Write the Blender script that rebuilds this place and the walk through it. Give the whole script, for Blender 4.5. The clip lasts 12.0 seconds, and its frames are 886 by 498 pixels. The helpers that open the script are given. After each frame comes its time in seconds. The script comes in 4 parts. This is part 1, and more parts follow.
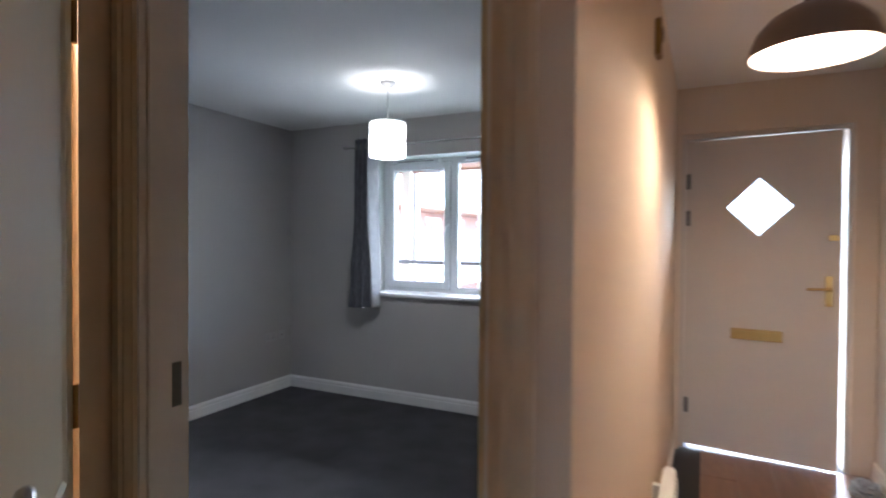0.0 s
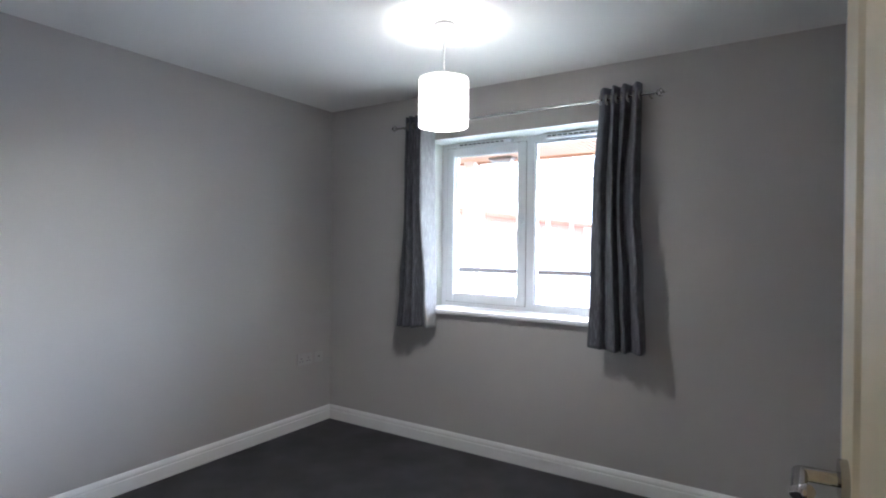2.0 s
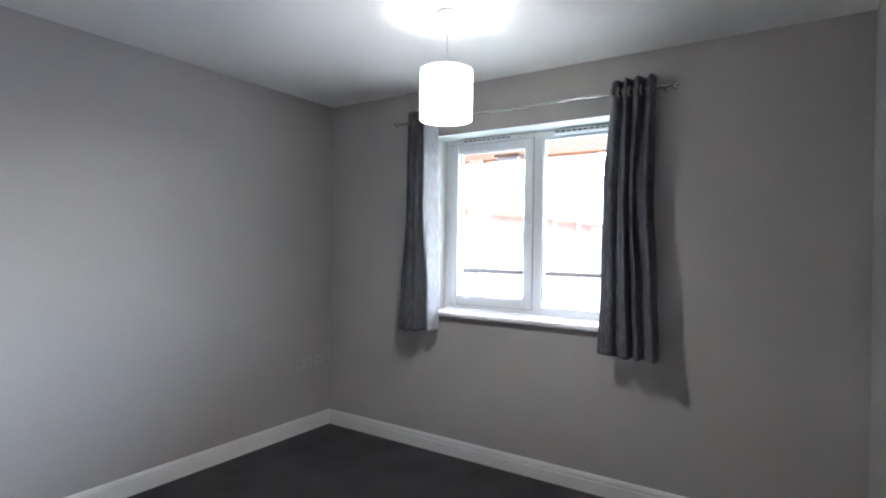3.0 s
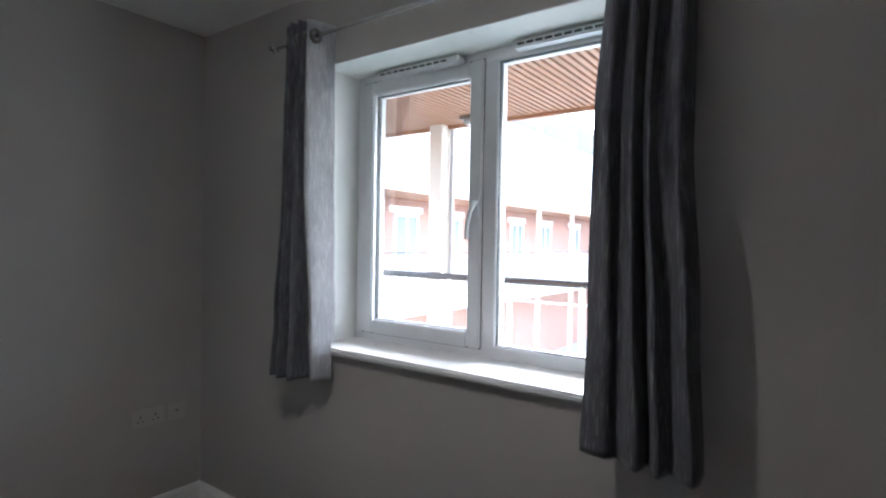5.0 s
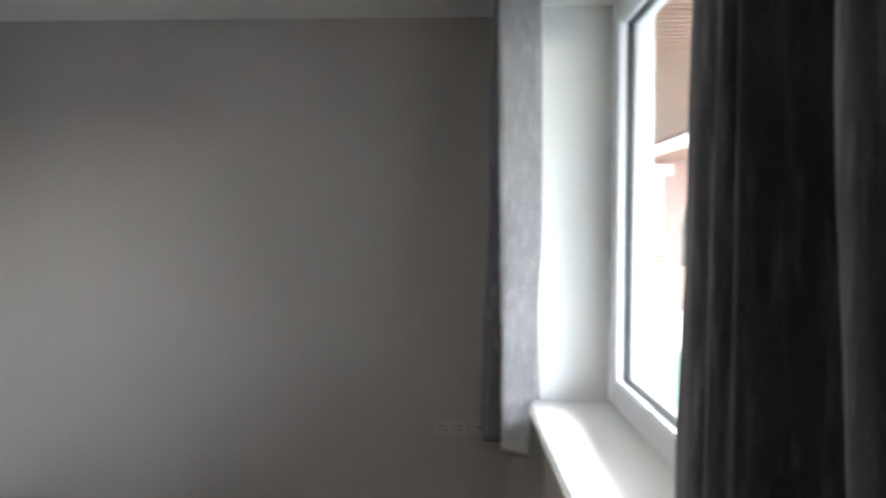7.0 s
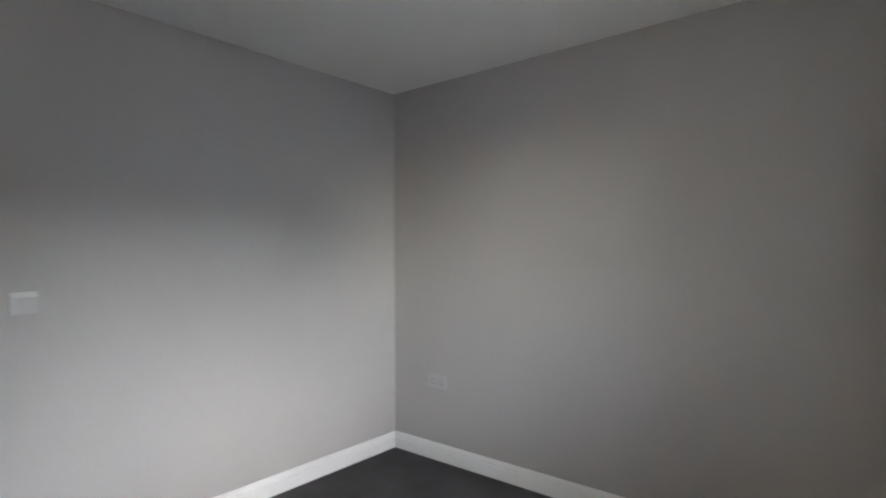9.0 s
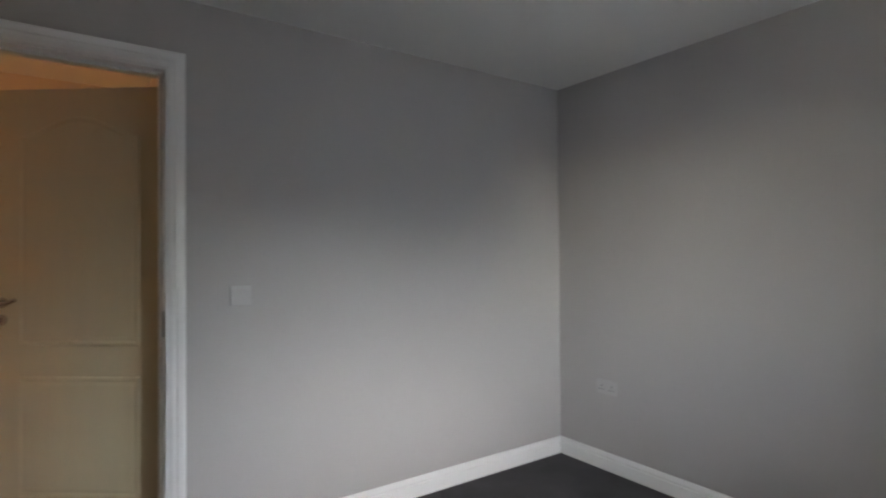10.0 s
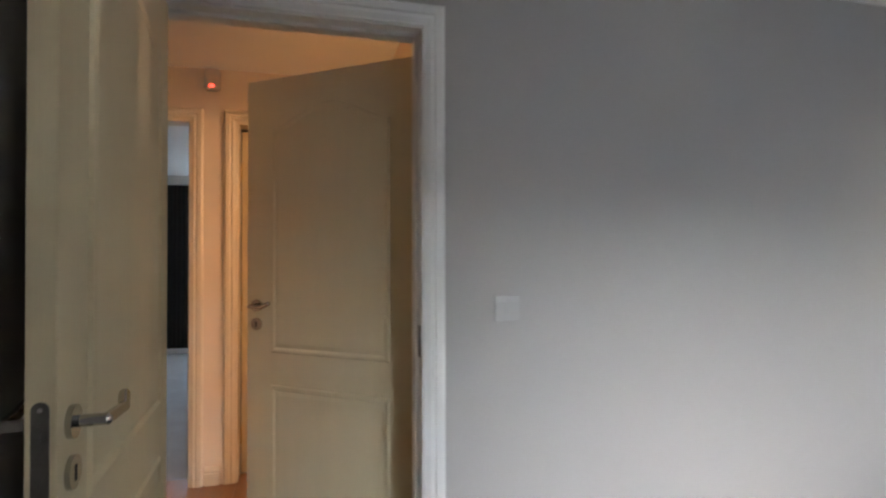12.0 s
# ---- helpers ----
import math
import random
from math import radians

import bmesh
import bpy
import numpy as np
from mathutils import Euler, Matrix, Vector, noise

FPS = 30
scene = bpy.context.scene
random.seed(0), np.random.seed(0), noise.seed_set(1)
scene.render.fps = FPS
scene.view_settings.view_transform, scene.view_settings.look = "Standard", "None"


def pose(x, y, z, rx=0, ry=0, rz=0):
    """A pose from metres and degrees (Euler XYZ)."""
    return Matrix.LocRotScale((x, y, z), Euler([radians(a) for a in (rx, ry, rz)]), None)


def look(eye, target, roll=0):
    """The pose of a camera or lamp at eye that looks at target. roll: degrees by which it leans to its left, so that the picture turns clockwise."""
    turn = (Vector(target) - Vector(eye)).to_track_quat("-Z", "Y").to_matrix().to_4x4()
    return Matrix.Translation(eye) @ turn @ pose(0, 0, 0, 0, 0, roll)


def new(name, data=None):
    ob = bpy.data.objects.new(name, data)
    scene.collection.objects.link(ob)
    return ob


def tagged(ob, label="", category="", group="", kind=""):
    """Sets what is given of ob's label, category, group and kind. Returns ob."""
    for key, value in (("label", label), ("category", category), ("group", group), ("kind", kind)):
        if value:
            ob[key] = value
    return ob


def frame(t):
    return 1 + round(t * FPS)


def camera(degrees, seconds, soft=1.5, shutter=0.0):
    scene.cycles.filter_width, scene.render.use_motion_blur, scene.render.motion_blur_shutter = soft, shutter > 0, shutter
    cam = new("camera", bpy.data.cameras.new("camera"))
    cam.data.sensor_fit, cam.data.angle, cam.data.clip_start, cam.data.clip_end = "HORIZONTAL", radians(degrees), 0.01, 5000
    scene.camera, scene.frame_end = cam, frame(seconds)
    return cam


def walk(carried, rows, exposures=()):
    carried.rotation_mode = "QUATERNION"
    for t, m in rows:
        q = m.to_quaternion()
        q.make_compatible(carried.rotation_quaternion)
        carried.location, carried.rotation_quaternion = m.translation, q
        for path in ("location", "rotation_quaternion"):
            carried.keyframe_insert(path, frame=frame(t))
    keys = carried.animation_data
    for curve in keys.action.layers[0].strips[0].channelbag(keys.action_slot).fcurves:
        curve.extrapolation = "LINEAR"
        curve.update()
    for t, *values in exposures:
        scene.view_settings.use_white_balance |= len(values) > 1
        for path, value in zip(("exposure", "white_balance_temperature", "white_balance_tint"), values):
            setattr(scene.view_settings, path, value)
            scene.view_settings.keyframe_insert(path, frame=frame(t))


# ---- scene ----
cam = camera(79.1, 12.0, soft=2.0, shutter=0.5)
PATH = [
    (0, (3.408, -3.818, 1.342), (2.533, -2.019, 1.311), 0.4),
    (0.3, (3.268, -3.62, 1.334), (2.307, -1.866, 1.304), 0.4),
    (0.5, (3.193, -3.473, 1.335), (2.199, -1.738, 1.306), 0.4),
    (1, (3.052, -3.205, 1.346), (2.032, -1.484, 1.31), 0.4),
    (1.5, (2.983, -3.066, 1.323), (1.923, -1.37, 1.305), 0.5),
    (2, (2.942, -2.993, 1.315), (1.861, -1.311, 1.307), 0.6),
    (2.5, (2.925, -2.961, 1.32), (1.831, -1.286, 1.311), 0.6),
    (2.7, (2.913, -2.936, 1.32), (1.817, -1.263, 1.312), 0.7),
    (4.3, (2.678, -2.154, 1.315), (1.544, -0.507, 1.293), 0.9),
    (4.5, (2.638, -1.986, 1.312), (1.513, -0.333, 1.289), 1.1),
    (5, (2.558, -1.488, 1.323), (1.392, 0.136, 1.301), 1.0),
    (5.5, (2.532, -0.978, 1.345), (1.067, 0.383, 1.307), 1.1),
    (6, (2.469, -0.538, 1.335), (0.722, 0.435, 1.3), 1.0),
    (6.5, (2.409, -0.275, 1.363), (0.471, 0.213, 1.311), 0.8),
    (7, (2.426, -0.257, 1.415), (0.429, -0.285, 1.325), -0.2),
    (7.5, (2.475, -0.252, 1.385), (0.541, -0.76, 1.332), 0.1),
    (7.7, (2.506, -0.283, 1.387), (0.604, -0.902, 1.339), -0.0),
    (9.5, (2.56, -0.439, 1.268), (1.214, -1.919, 1.29), -0.3),
    (10, (2.602, -0.505, 1.27), (1.458, -2.146, 1.293), -0.4),
    (10.5, (2.635, -0.544, 1.299), (1.682, -2.302, 1.315), -0.2),
    (11, (2.678, -0.613, 1.346), (1.809, -2.414, 1.335), -0.2),
    (11.5, (2.683, -0.841, 1.29), (1.965, -2.708, 1.305), -0.2),
    (12, (2.659, -1.205, 1.283), (2.157, -3.141, 1.306), -0.1),
]
# stops, kelvin and tint: the clip's camera adapts as it faces the window
EXPOSURE = [
    (0.0, 5.0, 5350, 10), (0.6, 5.4, 5300, 10), (1.2, 5.52, 5450, 10), (2.7, 5.6, 5650, 10),
    (4.5, 5.2, 5650, 10), (5.0, 4.55, 5800, 10), (5.5, 3.8, 6050, 10), (6.0, 3.6, 6150, 10), (6.5, 3.65, 6300, 10),
    (7.0, 4.95, 6200, 10), (7.5, 5.35, 6150, 10), (9.5, 4.9, 6250, 10), (10.2, 4.75, 6250, 10), (11.0, 4.95, 6150, 10), (12.0, 5.25, 6250, 10),
]
walk(cam, [(t, look(eye, target, roll)) for t, eye, target, roll in PATH], EXPOSURE)

# ---- world and lights ----
world = bpy.data.worlds.new("sky")
scene.world = world
world.use_nodes = True
wn = world.node_tree.nodes
sky = wn.new("ShaderNodeTexSky")
sky.sky_type, sky.sun_disc = "NISHITA", False
sky.dust_density, sky.ozone_density = 1.4, 1.0
sky.sun_elevation, sky.sun_rotation = radians(36.5), radians(9.6)
wn["Background"].inputs["Strength"].default_value = 0.15
haze = wn.new("ShaderNodeHueSaturation")          # pale overcast rather than blue
haze.inputs["Saturation"].default_value = 0.6
world.node_tree.links.new(sky.outputs["Color"], haze.inputs["Color"])
world.node_tree.links.new(haze.outputs["Color"], wn["Background"].inputs["Color"])


def lamp(name, kind, place, power, colour, size=0.05):
    data = bpy.data.lights.new(name, kind)
    data.energy, data.color = power, colour
    if kind == "SUN":
        data.angle = radians(size)
    else:
        data.shadow_soft_size = size
    ob = new(name, data)
    ob.matrix_world = place
    return ob


lamp("sun", "SUN", look((5.0, 31.6, 22.4), (0, 2, 0)), 0.55, (0.92, 0.97, 1.0), 80)
LAMP_XY = (1.606, -0.922)
HALL_LAMP = (3.700, -1.860)
lamp("bedroom_bulb", "POINT", pose(*LAMP_XY, 1.948), 0.50, (1.0, 0.91, 0.81), 0.04)
CUPBOARD_LAMP = (1.66, -3.60)
lamp("hall_bulb", "POINT", pose(*HALL_LAMP, 1.98), 0.80, (1.0, 0.66, 0.405), 0.035)
lamp("cupboard_bulb", "POINT", pose(*CUPBOARD_LAMP, 2.0), 1.3, (1.0, 0.58, 0.30), 0.05)


# ---- materials ----
def mat(name, base, rough=0.6, metal=0.0, vary=0.06, scale=6.0, bump=0.0, grain=200.0, stretch=(1, 1, 1), spec=0.5):
    m = bpy.data.materials.new(name)
    m.use_nodes = True
    n, l = m.node_tree.nodes, m.node_tree.links
    b = n["Principled BSDF"]
    b.inputs["Roughness"].default_value = rough
    b.inputs["Metallic"].default_value = metal
    b.inputs["Specular IOR Level"].default_value = spec
    co = n.new("ShaderNodeTexCoord")
    mp = n.new("ShaderNodeMapping")
    mp.inputs["Scale"].default_value = stretch
    l.new(co.outputs["Object"], mp.inputs["Vector"])
    coarse, fine = n.new("ShaderNodeTexNoise"), n.new("ShaderNodeTexNoise")
    for node, sc, det in ((coarse, scale, 4), (fine, grain, 3)):
        node.inputs["Scale"].default_value = sc
        node.inputs["Detail"].default_value = det
        l.new(mp.outputs["Vector"], node.inputs["Vector"])
    add = n.new("ShaderNodeMath")
    add.operation = "ADD"
    l.new(coarse.outputs["Fac"], add.inputs[0])
    l.new(fine.outputs["Fac"], add.inputs[1])
    half = n.new("ShaderNodeMath")
    half.operation = "MULTIPLY"
    half.inputs[1].default_value = 0.5
    l.new(add.outputs[0], half.inputs[0])
    ramp = n.new("ShaderNodeValToRGB")
    ramp.color_ramp.elements[0].position, ramp.color_ramp.elements[1].position = 0.3, 0.7
    ramp.color_ramp.elements[0].color = (*[c * (1 - vary) for c in base], 1)
    ramp.color_ramp.elements[1].color = (*[min(1, c * (1 + vary)) for c in base], 1)
    l.new(half.outputs[0], ramp.inputs["Fac"])
    l.new(ramp.outputs["Color"], b.inputs["Base Color"])
    if bump:
        bp = n.new("ShaderNodeBump")
        bp.inputs["Strength"].default_value = bump
        bp.inputs["Distance"].default_value = 0.004
        l.new(fine.outputs["Fac"], bp.inputs["Height"])
        l.new(bp.outputs["Normal"], b.inputs["Normal"])
    return m


def glow(name, colour, strength):
    m = bpy.data.materials.new(name)
    m.use_nodes = True
    b = m.node_tree.nodes["Principled BSDF"]
    b.inputs["Emission Color"].default_value = (*colour, 1)
    b.inputs["Emission Strength"].default_value = strength
    return m


def glass(name, tint=(1, 1, 1), gloss=0.5):
    m = bpy.data.materials.new(name)
    m.use_nodes = True
    n, l = m.node_tree.nodes, m.node_tree.links
    n.remove(n["Principled BSDF"])
    mix, tr, gl, fr, mul = (n.new("ShaderNode" + k) for k in ("MixShader", "BsdfTransparent", "BsdfGlossy", "Fresnel", "Math"))
    tr.inputs["Color"].default_value = (*tint, 1)
    gl.inputs["Roughness"].default_value = 0.01
    mul.operation = "MULTIPLY"
    mul.inputs[1].default_value = gloss
    l.new(fr.outputs[0], mul.inputs[0])
    l.new(mul.outputs[0], mix.inputs[0])
    l.new(tr.outputs[0], mix.inputs[1])
    l.new(gl.outputs[0], mix.inputs[2])
    l.new(mix.outputs[0], n["Material Output"].inputs["Surface"])
    return m


def shade_cloth(name):
    m = bpy.data.materials.new(name)
    m.use_nodes = True
    n, l = m.node_tree.nodes, m.node_tree.links
    n.remove(n["Principled BSDF"])
    mix, df, tl = (n.new("ShaderNode" + k) for k in ("MixShader", "BsdfDiffuse", "BsdfTranslucent"))
    df.inputs["Color"].default_value = tl.inputs["Color"].default_value = (0.86, 0.86, 0.84, 1)
    mix.inputs[0].default_value = 0.55
    l.new(df.outputs[0], mix.inputs[1])
    l.new(tl.outputs[0], mix.inputs[2])
    l.new(mix.outputs[0], n["Material Output"].inputs["Surface"])
    return m


def brickwork(name):
    m = mat(name, (0.36, 0.15, 0.10), 0.85)
    n, l = m.node_tree.nodes, m.node_tree.links
    tex, mp, co = n.new("ShaderNodeTexBrick"), n.new("ShaderNodeMapping"), n.new("ShaderNodeTexCoord")
    geo, sep, comb, add = (n.new("ShaderNode" + k) for k in ("NewGeometry", "SeparateXYZ", "CombineXYZ", "Math"))
    l.new(co.outputs["Object"], sep.inputs[0])
    l.new(sep.outputs[0], add.inputs[0])
    l.new(sep.outputs[1], add.inputs[1])
    l.new(add.outputs[0], comb.inputs[0])
    l.new(sep.outputs[2], comb.inputs[1])
    l.new(comb.outputs[0], tex.inputs["Vector"])
    for key, v in (("Scale", 1.0), ("Mortar Size", 0.006), ("Brick Width", 0.225), ("Row Height", 0.075)):
        tex.inputs[key].default_value = v
    tex.inputs["Color1"].default_value = (0.39, 0.185, 0.13, 1)
    tex.inputs["Color2"].default_value = (0.32, 0.15, 0.105, 1)
    tex.inputs["Mortar"].default_value = (0.44, 0.40, 0.36, 1)
    l.new(tex.outputs["Color"], n["Principled BSDF"].inputs["Base Color"])
    return m


WALL = mat("grey_emulsion", (0.43, 0.408, 0.39), 0.75, vary=0.03, scale=1.6, bump=0.12, grain=260)
CREAM = mat("cream_emulsion", (0.66, 0.555, 0.44), 0.7, vary=0.03, scale=1.6, bump=0.12, grain=260)
CEIL = mat("white_ceiling_paint", (0.80, 0.79, 0.77), 0.85, vary=0.02, scale=2.0, bump=0.1, grain=240)
GLOSS_WHITE = mat("white_satin_paint", (0.78, 0.77, 0.75), 0.35, vary=0.02, scale=5, bump=0.05, grain=60)
TRIM_CREAM = mat("ivory_satin_paint", (0.62, 0.53, 0.40), 0.38, vary=0.03, scale=5, bump=0.05, grain=60)
DOOR_CREAM = mat("ivory_door_paint", (0.66, 0.565, 0.37), 0.52, vary=0.03, scale=3, bump=0.12, grain=70, stretch=(6, 6, 0.6))
CARPET = mat("charcoal_carpet", (0.072, 0.069, 0.071), 0.95, vary=0.35, scale=3.5, bump=0.9, grain=420, spec=0.1)
LAMINATE = mat("oak_laminate", (0.23, 0.115, 0.065), 0.3, vary=0.25, scale=4, bump=0.05, grain=60, stretch=(6, 0.8, 1))
REVEAL = mat("white_emulsion", (0.82, 0.83, 0.80), 0.7, vary=0.02, scale=3, bump=0.06, grain=220)
UPVC = mat("white_upvc", (0.73, 0.745, 0.765), 0.28, vary=0.015, scale=4)
SILL = mat("white_gloss_sill", (0.80, 0.80, 0.79), 0.22, vary=0.02, scale=5, bump=0.04, grain=40)
RUBBER = mat("black_gasket", (0.02, 0.02, 0.02), 0.6)


def slubbed_cloth(name, base, slub_colour):
    """Grey weave with short pale upright slubs."""
    m = mat(name, base, 0.75, vary=0.2, scale=14, bump=0.0, grain=300, stretch=(1.2, 1.2, 0.7), spec=0.25)
    n, l = m.node_tree.nodes, m.node_tree.links
    b = n["Principled BSDF"]
    ground = b.inputs["Base Color"].links[0].from_socket
    co, mp, slub, ramp, mix, bp = (n.new("ShaderNode" + k) for k in ("TexCoord", "Mapping", "TexNoise", "ValToRGB", "MixRGB", "Bump"))
    mp.inputs["Scale"].default_value = (1, 1, 0.09)
    slub.inputs["Scale"].default_value, slub.inputs["Detail"].default_value, slub.inputs["Roughness"].default_value = 150, 4, 0.62
    ramp.color_ramp.elements[0].position, ramp.color_ramp.elements[1].position = 0.50, 0.76
    mix.inputs[2].default_value = (*slub_colour, 1)
    bp.inputs["Strength"].default_value, bp.inputs["Distance"].default_value = 0.5, 0.003
    l.new(co.outputs["Object"], mp.inputs["Vector"])
    l.new(mp.outputs["Vector"], slub.inputs["Vector"])
    l.new(slub.outputs["Fac"], ramp.inputs["Fac"])
    l.new(ramp.outputs["Color"], mix.inputs[0])
    l.new(ground, mix.inputs[1])
    l.new(mix.outputs[0], b.inputs["Base Color"])
    l.new(slub.outputs["Fac"], bp.inputs["Height"])
    l.new(bp.outputs["Normal"], b.inputs["Normal"])
    b.inputs["Sheen Weight"].default_value, b.inputs["Sheen Roughness"].default_value = 0.25, 0.4
    return m


CLOTH = slubbed_cloth("grey_woven_curtain", (0.092, 0.092, 0.106), (0.235, 0.235, 0.258))
# paler copy of the same weave, with the window's light put into its colour
CLOTH_WINDOW_LIT = slubbed_cloth("window_lit_weave", (0.36, 0.36, 0.372), (0.60, 0.60, 0.62))
CHROME = mat("brushed_chrome", (0.52, 0.51, 0.50), 0.11, 1.0, vary=0.05, scale=20)
STEEL = mat("dull_steel", (0.20, 0.19, 0.18), 0.4, 1.0, vary=0.1, scale=20)
BRASS = mat("aged_brass", (0.36, 0.23, 0.08), 0.38, 1.0, vary=0.12, scale=25)
PLASTIC = mat("white_plastic", (0.50, 0.49, 0.475), 0.2, vary=0.01, scale=5)
DARK_SLOT = mat("dark_slot", (0.03, 0.03, 0.03), 0.7)
DOME = mat("mushroom_metal_dome", (0.16, 0.12, 0.10), 0.35, vary=0.08, scale=10)
WARM_BULB = glow("lit_warm_bulb", (1.0, 0.85, 0.65), 5)
LED = glow("red_led", (1.0, 0.03, 0.02), 0.12)
SHADE = shade_cloth("white_shade_cloth")
PANE = glass("window_glass", (0.87, 0.88, 0.88))
BRICK = brickwork("red_brick")
CEDAR = mat("stained_softwood", (0.32, 0.165, 0.095), 0.5, vary=0.25, scale=5, bump=0.1, grain=60, stretch=(4, 0.6, 4))
DECK = mat("green_deck_coating", (0.18, 0.26, 0.21), 0.6, vary=0.1, scale=3, bump=0.2, grain=90)
WHITE_STEEL = mat("white_painted_steel", (0.74, 0.74, 0.71), 0.4, vary=0.03, scale=4)
DARK_RAIL = mat("dark_handrail", (0.06, 0.055, 0.055), 0.4, vary=0.1, scale=6)
RENDER_WHITE = mat("white_render", (0.74, 0.73, 0.70), 0.85, vary=0.05, scale=2, bump=0.2, grain=60)
COLUMN = mat("cream_painted_steel", (0.56, 0.52, 0.45), 0.45, vary=0.04, scale=4)
PAVING = mat("pale_paving", (0.38, 0.37, 0.35), 0.9, vary=0.12, scale=2, bump=0.3, grain=40)
ROOF = mat("grey_roofing", (0.34, 0.34, 0.35), 0.7, vary=0.1, scale=3)
GREEN_PAINT = mat("grey_green_door_paint", (0.20, 0.225, 0.205), 0.4, vary=0.06, scale=3)
DARK_PANE = mat("dark_window_glass", (0.22, 0.225, 0.23), 0.2, vary=0.1, scale=1)
FRONT_DOOR = mat("white_front_door", (0.57, 0.51, 0.45), 0.4, vary=0.03, scale=3, bump=0.05, grain=60)
TILE = mat("white_bathroom_tile", (0.75, 0.74, 0.72), 0.15, vary=0.03, scale=3)
GREY_CARPET = mat("pale_grey_carpet", (0.30, 0.29, 0.28), 0.95, vary=0.15, scale=4, bump=0.6, grain=300)
DARK_CLOTH = mat("black_curtain_cloth", (0.02, 0.02, 0.022), 0.9, vary=0.3, scale=20, bump=0.3, grain=120)
BAG = mat("crumpled_white_plastic", (0.38, 0.37, 0.36), 0.4, vary=0.08, scale=20, bump=0.5, grain=40)


# ---- building tools ----
def box(bm, x0, x1, y0, y1, z0, z1, bevel=0.0):
    made = bmesh.ops.create_cube(bm, size=1, matrix=Matrix.LocRotScale(
        ((x0 + x1) / 2, (y0 + y1) / 2, (z0 + z1) / 2), None, (abs(x1 - x0), abs(y1 - y0), abs(z1 - z0))))
    if bevel:
        edges = list({e for v in made["verts"] for e in v.link_edges})
        bmesh.ops.bevel(bm, geom=edges, offset=bevel, segments=2, affect="EDGES")
    return bm


def boxes(*dims, bevel=0.0):
    bm = bmesh.new()
    for d in dims:
        box(bm, *d, bevel=bevel)
    return bm


def rod(bm, a, b, r, segments=16, r2=None):
    a, b = Vector(a), Vector(b)
    turn = (b - a).to_track_quat("Z", "Y").to_matrix().to_4x4()
    bmesh.ops.create_cone(bm, cap_ends=True, segments=segments, radius1=r, radius2=r if r2 is None else r2, depth=(b - a).length,
                          matrix=Matrix.Translation((a + b) / 2) @ turn)
    return bm


def rods(*ends, r=0.01, segments=16):
    bm = bmesh.new()
    for a, b in ends:
        rod(bm, a, b, r, segments)
    return bm


def spin(bm, profile, steps=48, centre=(0, 0, 0), axis="Z"):
    """A turned shape from (radius, height) pairs."""
    rings = []
    for r, h in profile:
        ring = []
        for i in range(steps):
            a = 2 * math.pi * i / steps
            p = (r * math.cos(a), r * math.sin(a), h)
            if axis == "X":
                p = (p[2], p[0], p[1])
            if axis == "Y":
                p = (p[0], p[2], p[1])
            ring.append(bm.verts.new(Vector(p) + Vector(centre)))
        rings.append(ring)
    for lo, hi in zip(rings, rings[1:]):
        for i in range(steps):
            bm.faces.new((lo[i], lo[(i + 1) % steps], hi[(i + 1) % steps], hi[i]))
    return bm


def sweep(bm, profile, a, b, out):
    """A moulding: profile of (out, up) pairs run from a to b along a wall whose face looks towards out."""
    a, b, out = Vector(a), Vector(b), Vector(out)
    ends = [[bm.verts.new(p + out * o + Vector((0, 0, u))) for o, u in profile] for p in (a, b)]
    k = len(profile)
    for i in range(k):
        bm.faces.new((ends[0][i], ends[0][(i + 1) % k], ends[1][(i + 1) % k], ends[1][i]))
    bm.faces.new(ends[0])
    bm.faces.new(ends[1][::-1])
    return bm


def slab(plan, z0, z1):
    """A floor slab over a plan."""
    bm = bmesh.new()
    lo = [bm.verts.new((x, y, z0)) for x, y in plan]
    hi = [bm.verts.new((x, y, z1)) for x, y in plan]
    bm.faces.new(hi)
    bm.faces.new(lo[::-1])
    for k in range(len(plan)):
        bm.faces.new((lo[k], lo[(k + 1) % len(plan)], hi[(k + 1) % len(plan)], hi[k]))
    return bm


def mesh_of(name, bm, material, smooth=False):
    bmesh.ops.recalc_face_normals(bm, faces=bm.faces)
    me = bpy.data.meshes.new(name)
    bm.to_mesh(me)
    bm.free()
    for m in material if isinstance(material, (list, tuple)) else (material,):
        me.materials.append(m)
    if smooth:
        me.polygons.foreach_set("use_smooth", [True] * len(me.polygons))
        me.set_sharp_from_angle(angle=radians(40))
    return me


def part(name, bm, material, parent, label="", smooth=False):
    ob = new(name, mesh_of(name, bm, material, smooth))
    ob.parent = parent
    if label:
        tagged(ob, label)
    return ob


def thing(name, label, category, place=None, group="", kind=""):
    ob = new(name)
    ob.empty_display_size = 0.1
    if place is not None:
        ob.matrix_basis = place
    return tagged(ob, label, category, group, kind)


def solid(name, bm, material, label, category, group="", kind="", smooth=False):
    return tagged(new(name, mesh_of(name, bm, material, smooth)), label, category, group, kind)


def setting(name, bm, material, label="", category="", smooth=False):
    return solid(name, bm, material, label, category, kind="structure", smooth=smooth)


def painted(name, bm, mats, choose, label, category):
    """A wall whose faces take a material by their outward normal and centre."""
    bmesh.ops.recalc_face_normals(bm, faces=bm.faces)
    for f in bm.faces:
        f.material_index = choose(f.normal, f.calc_center_median())
    return setting(name, bm, mats, label, category)


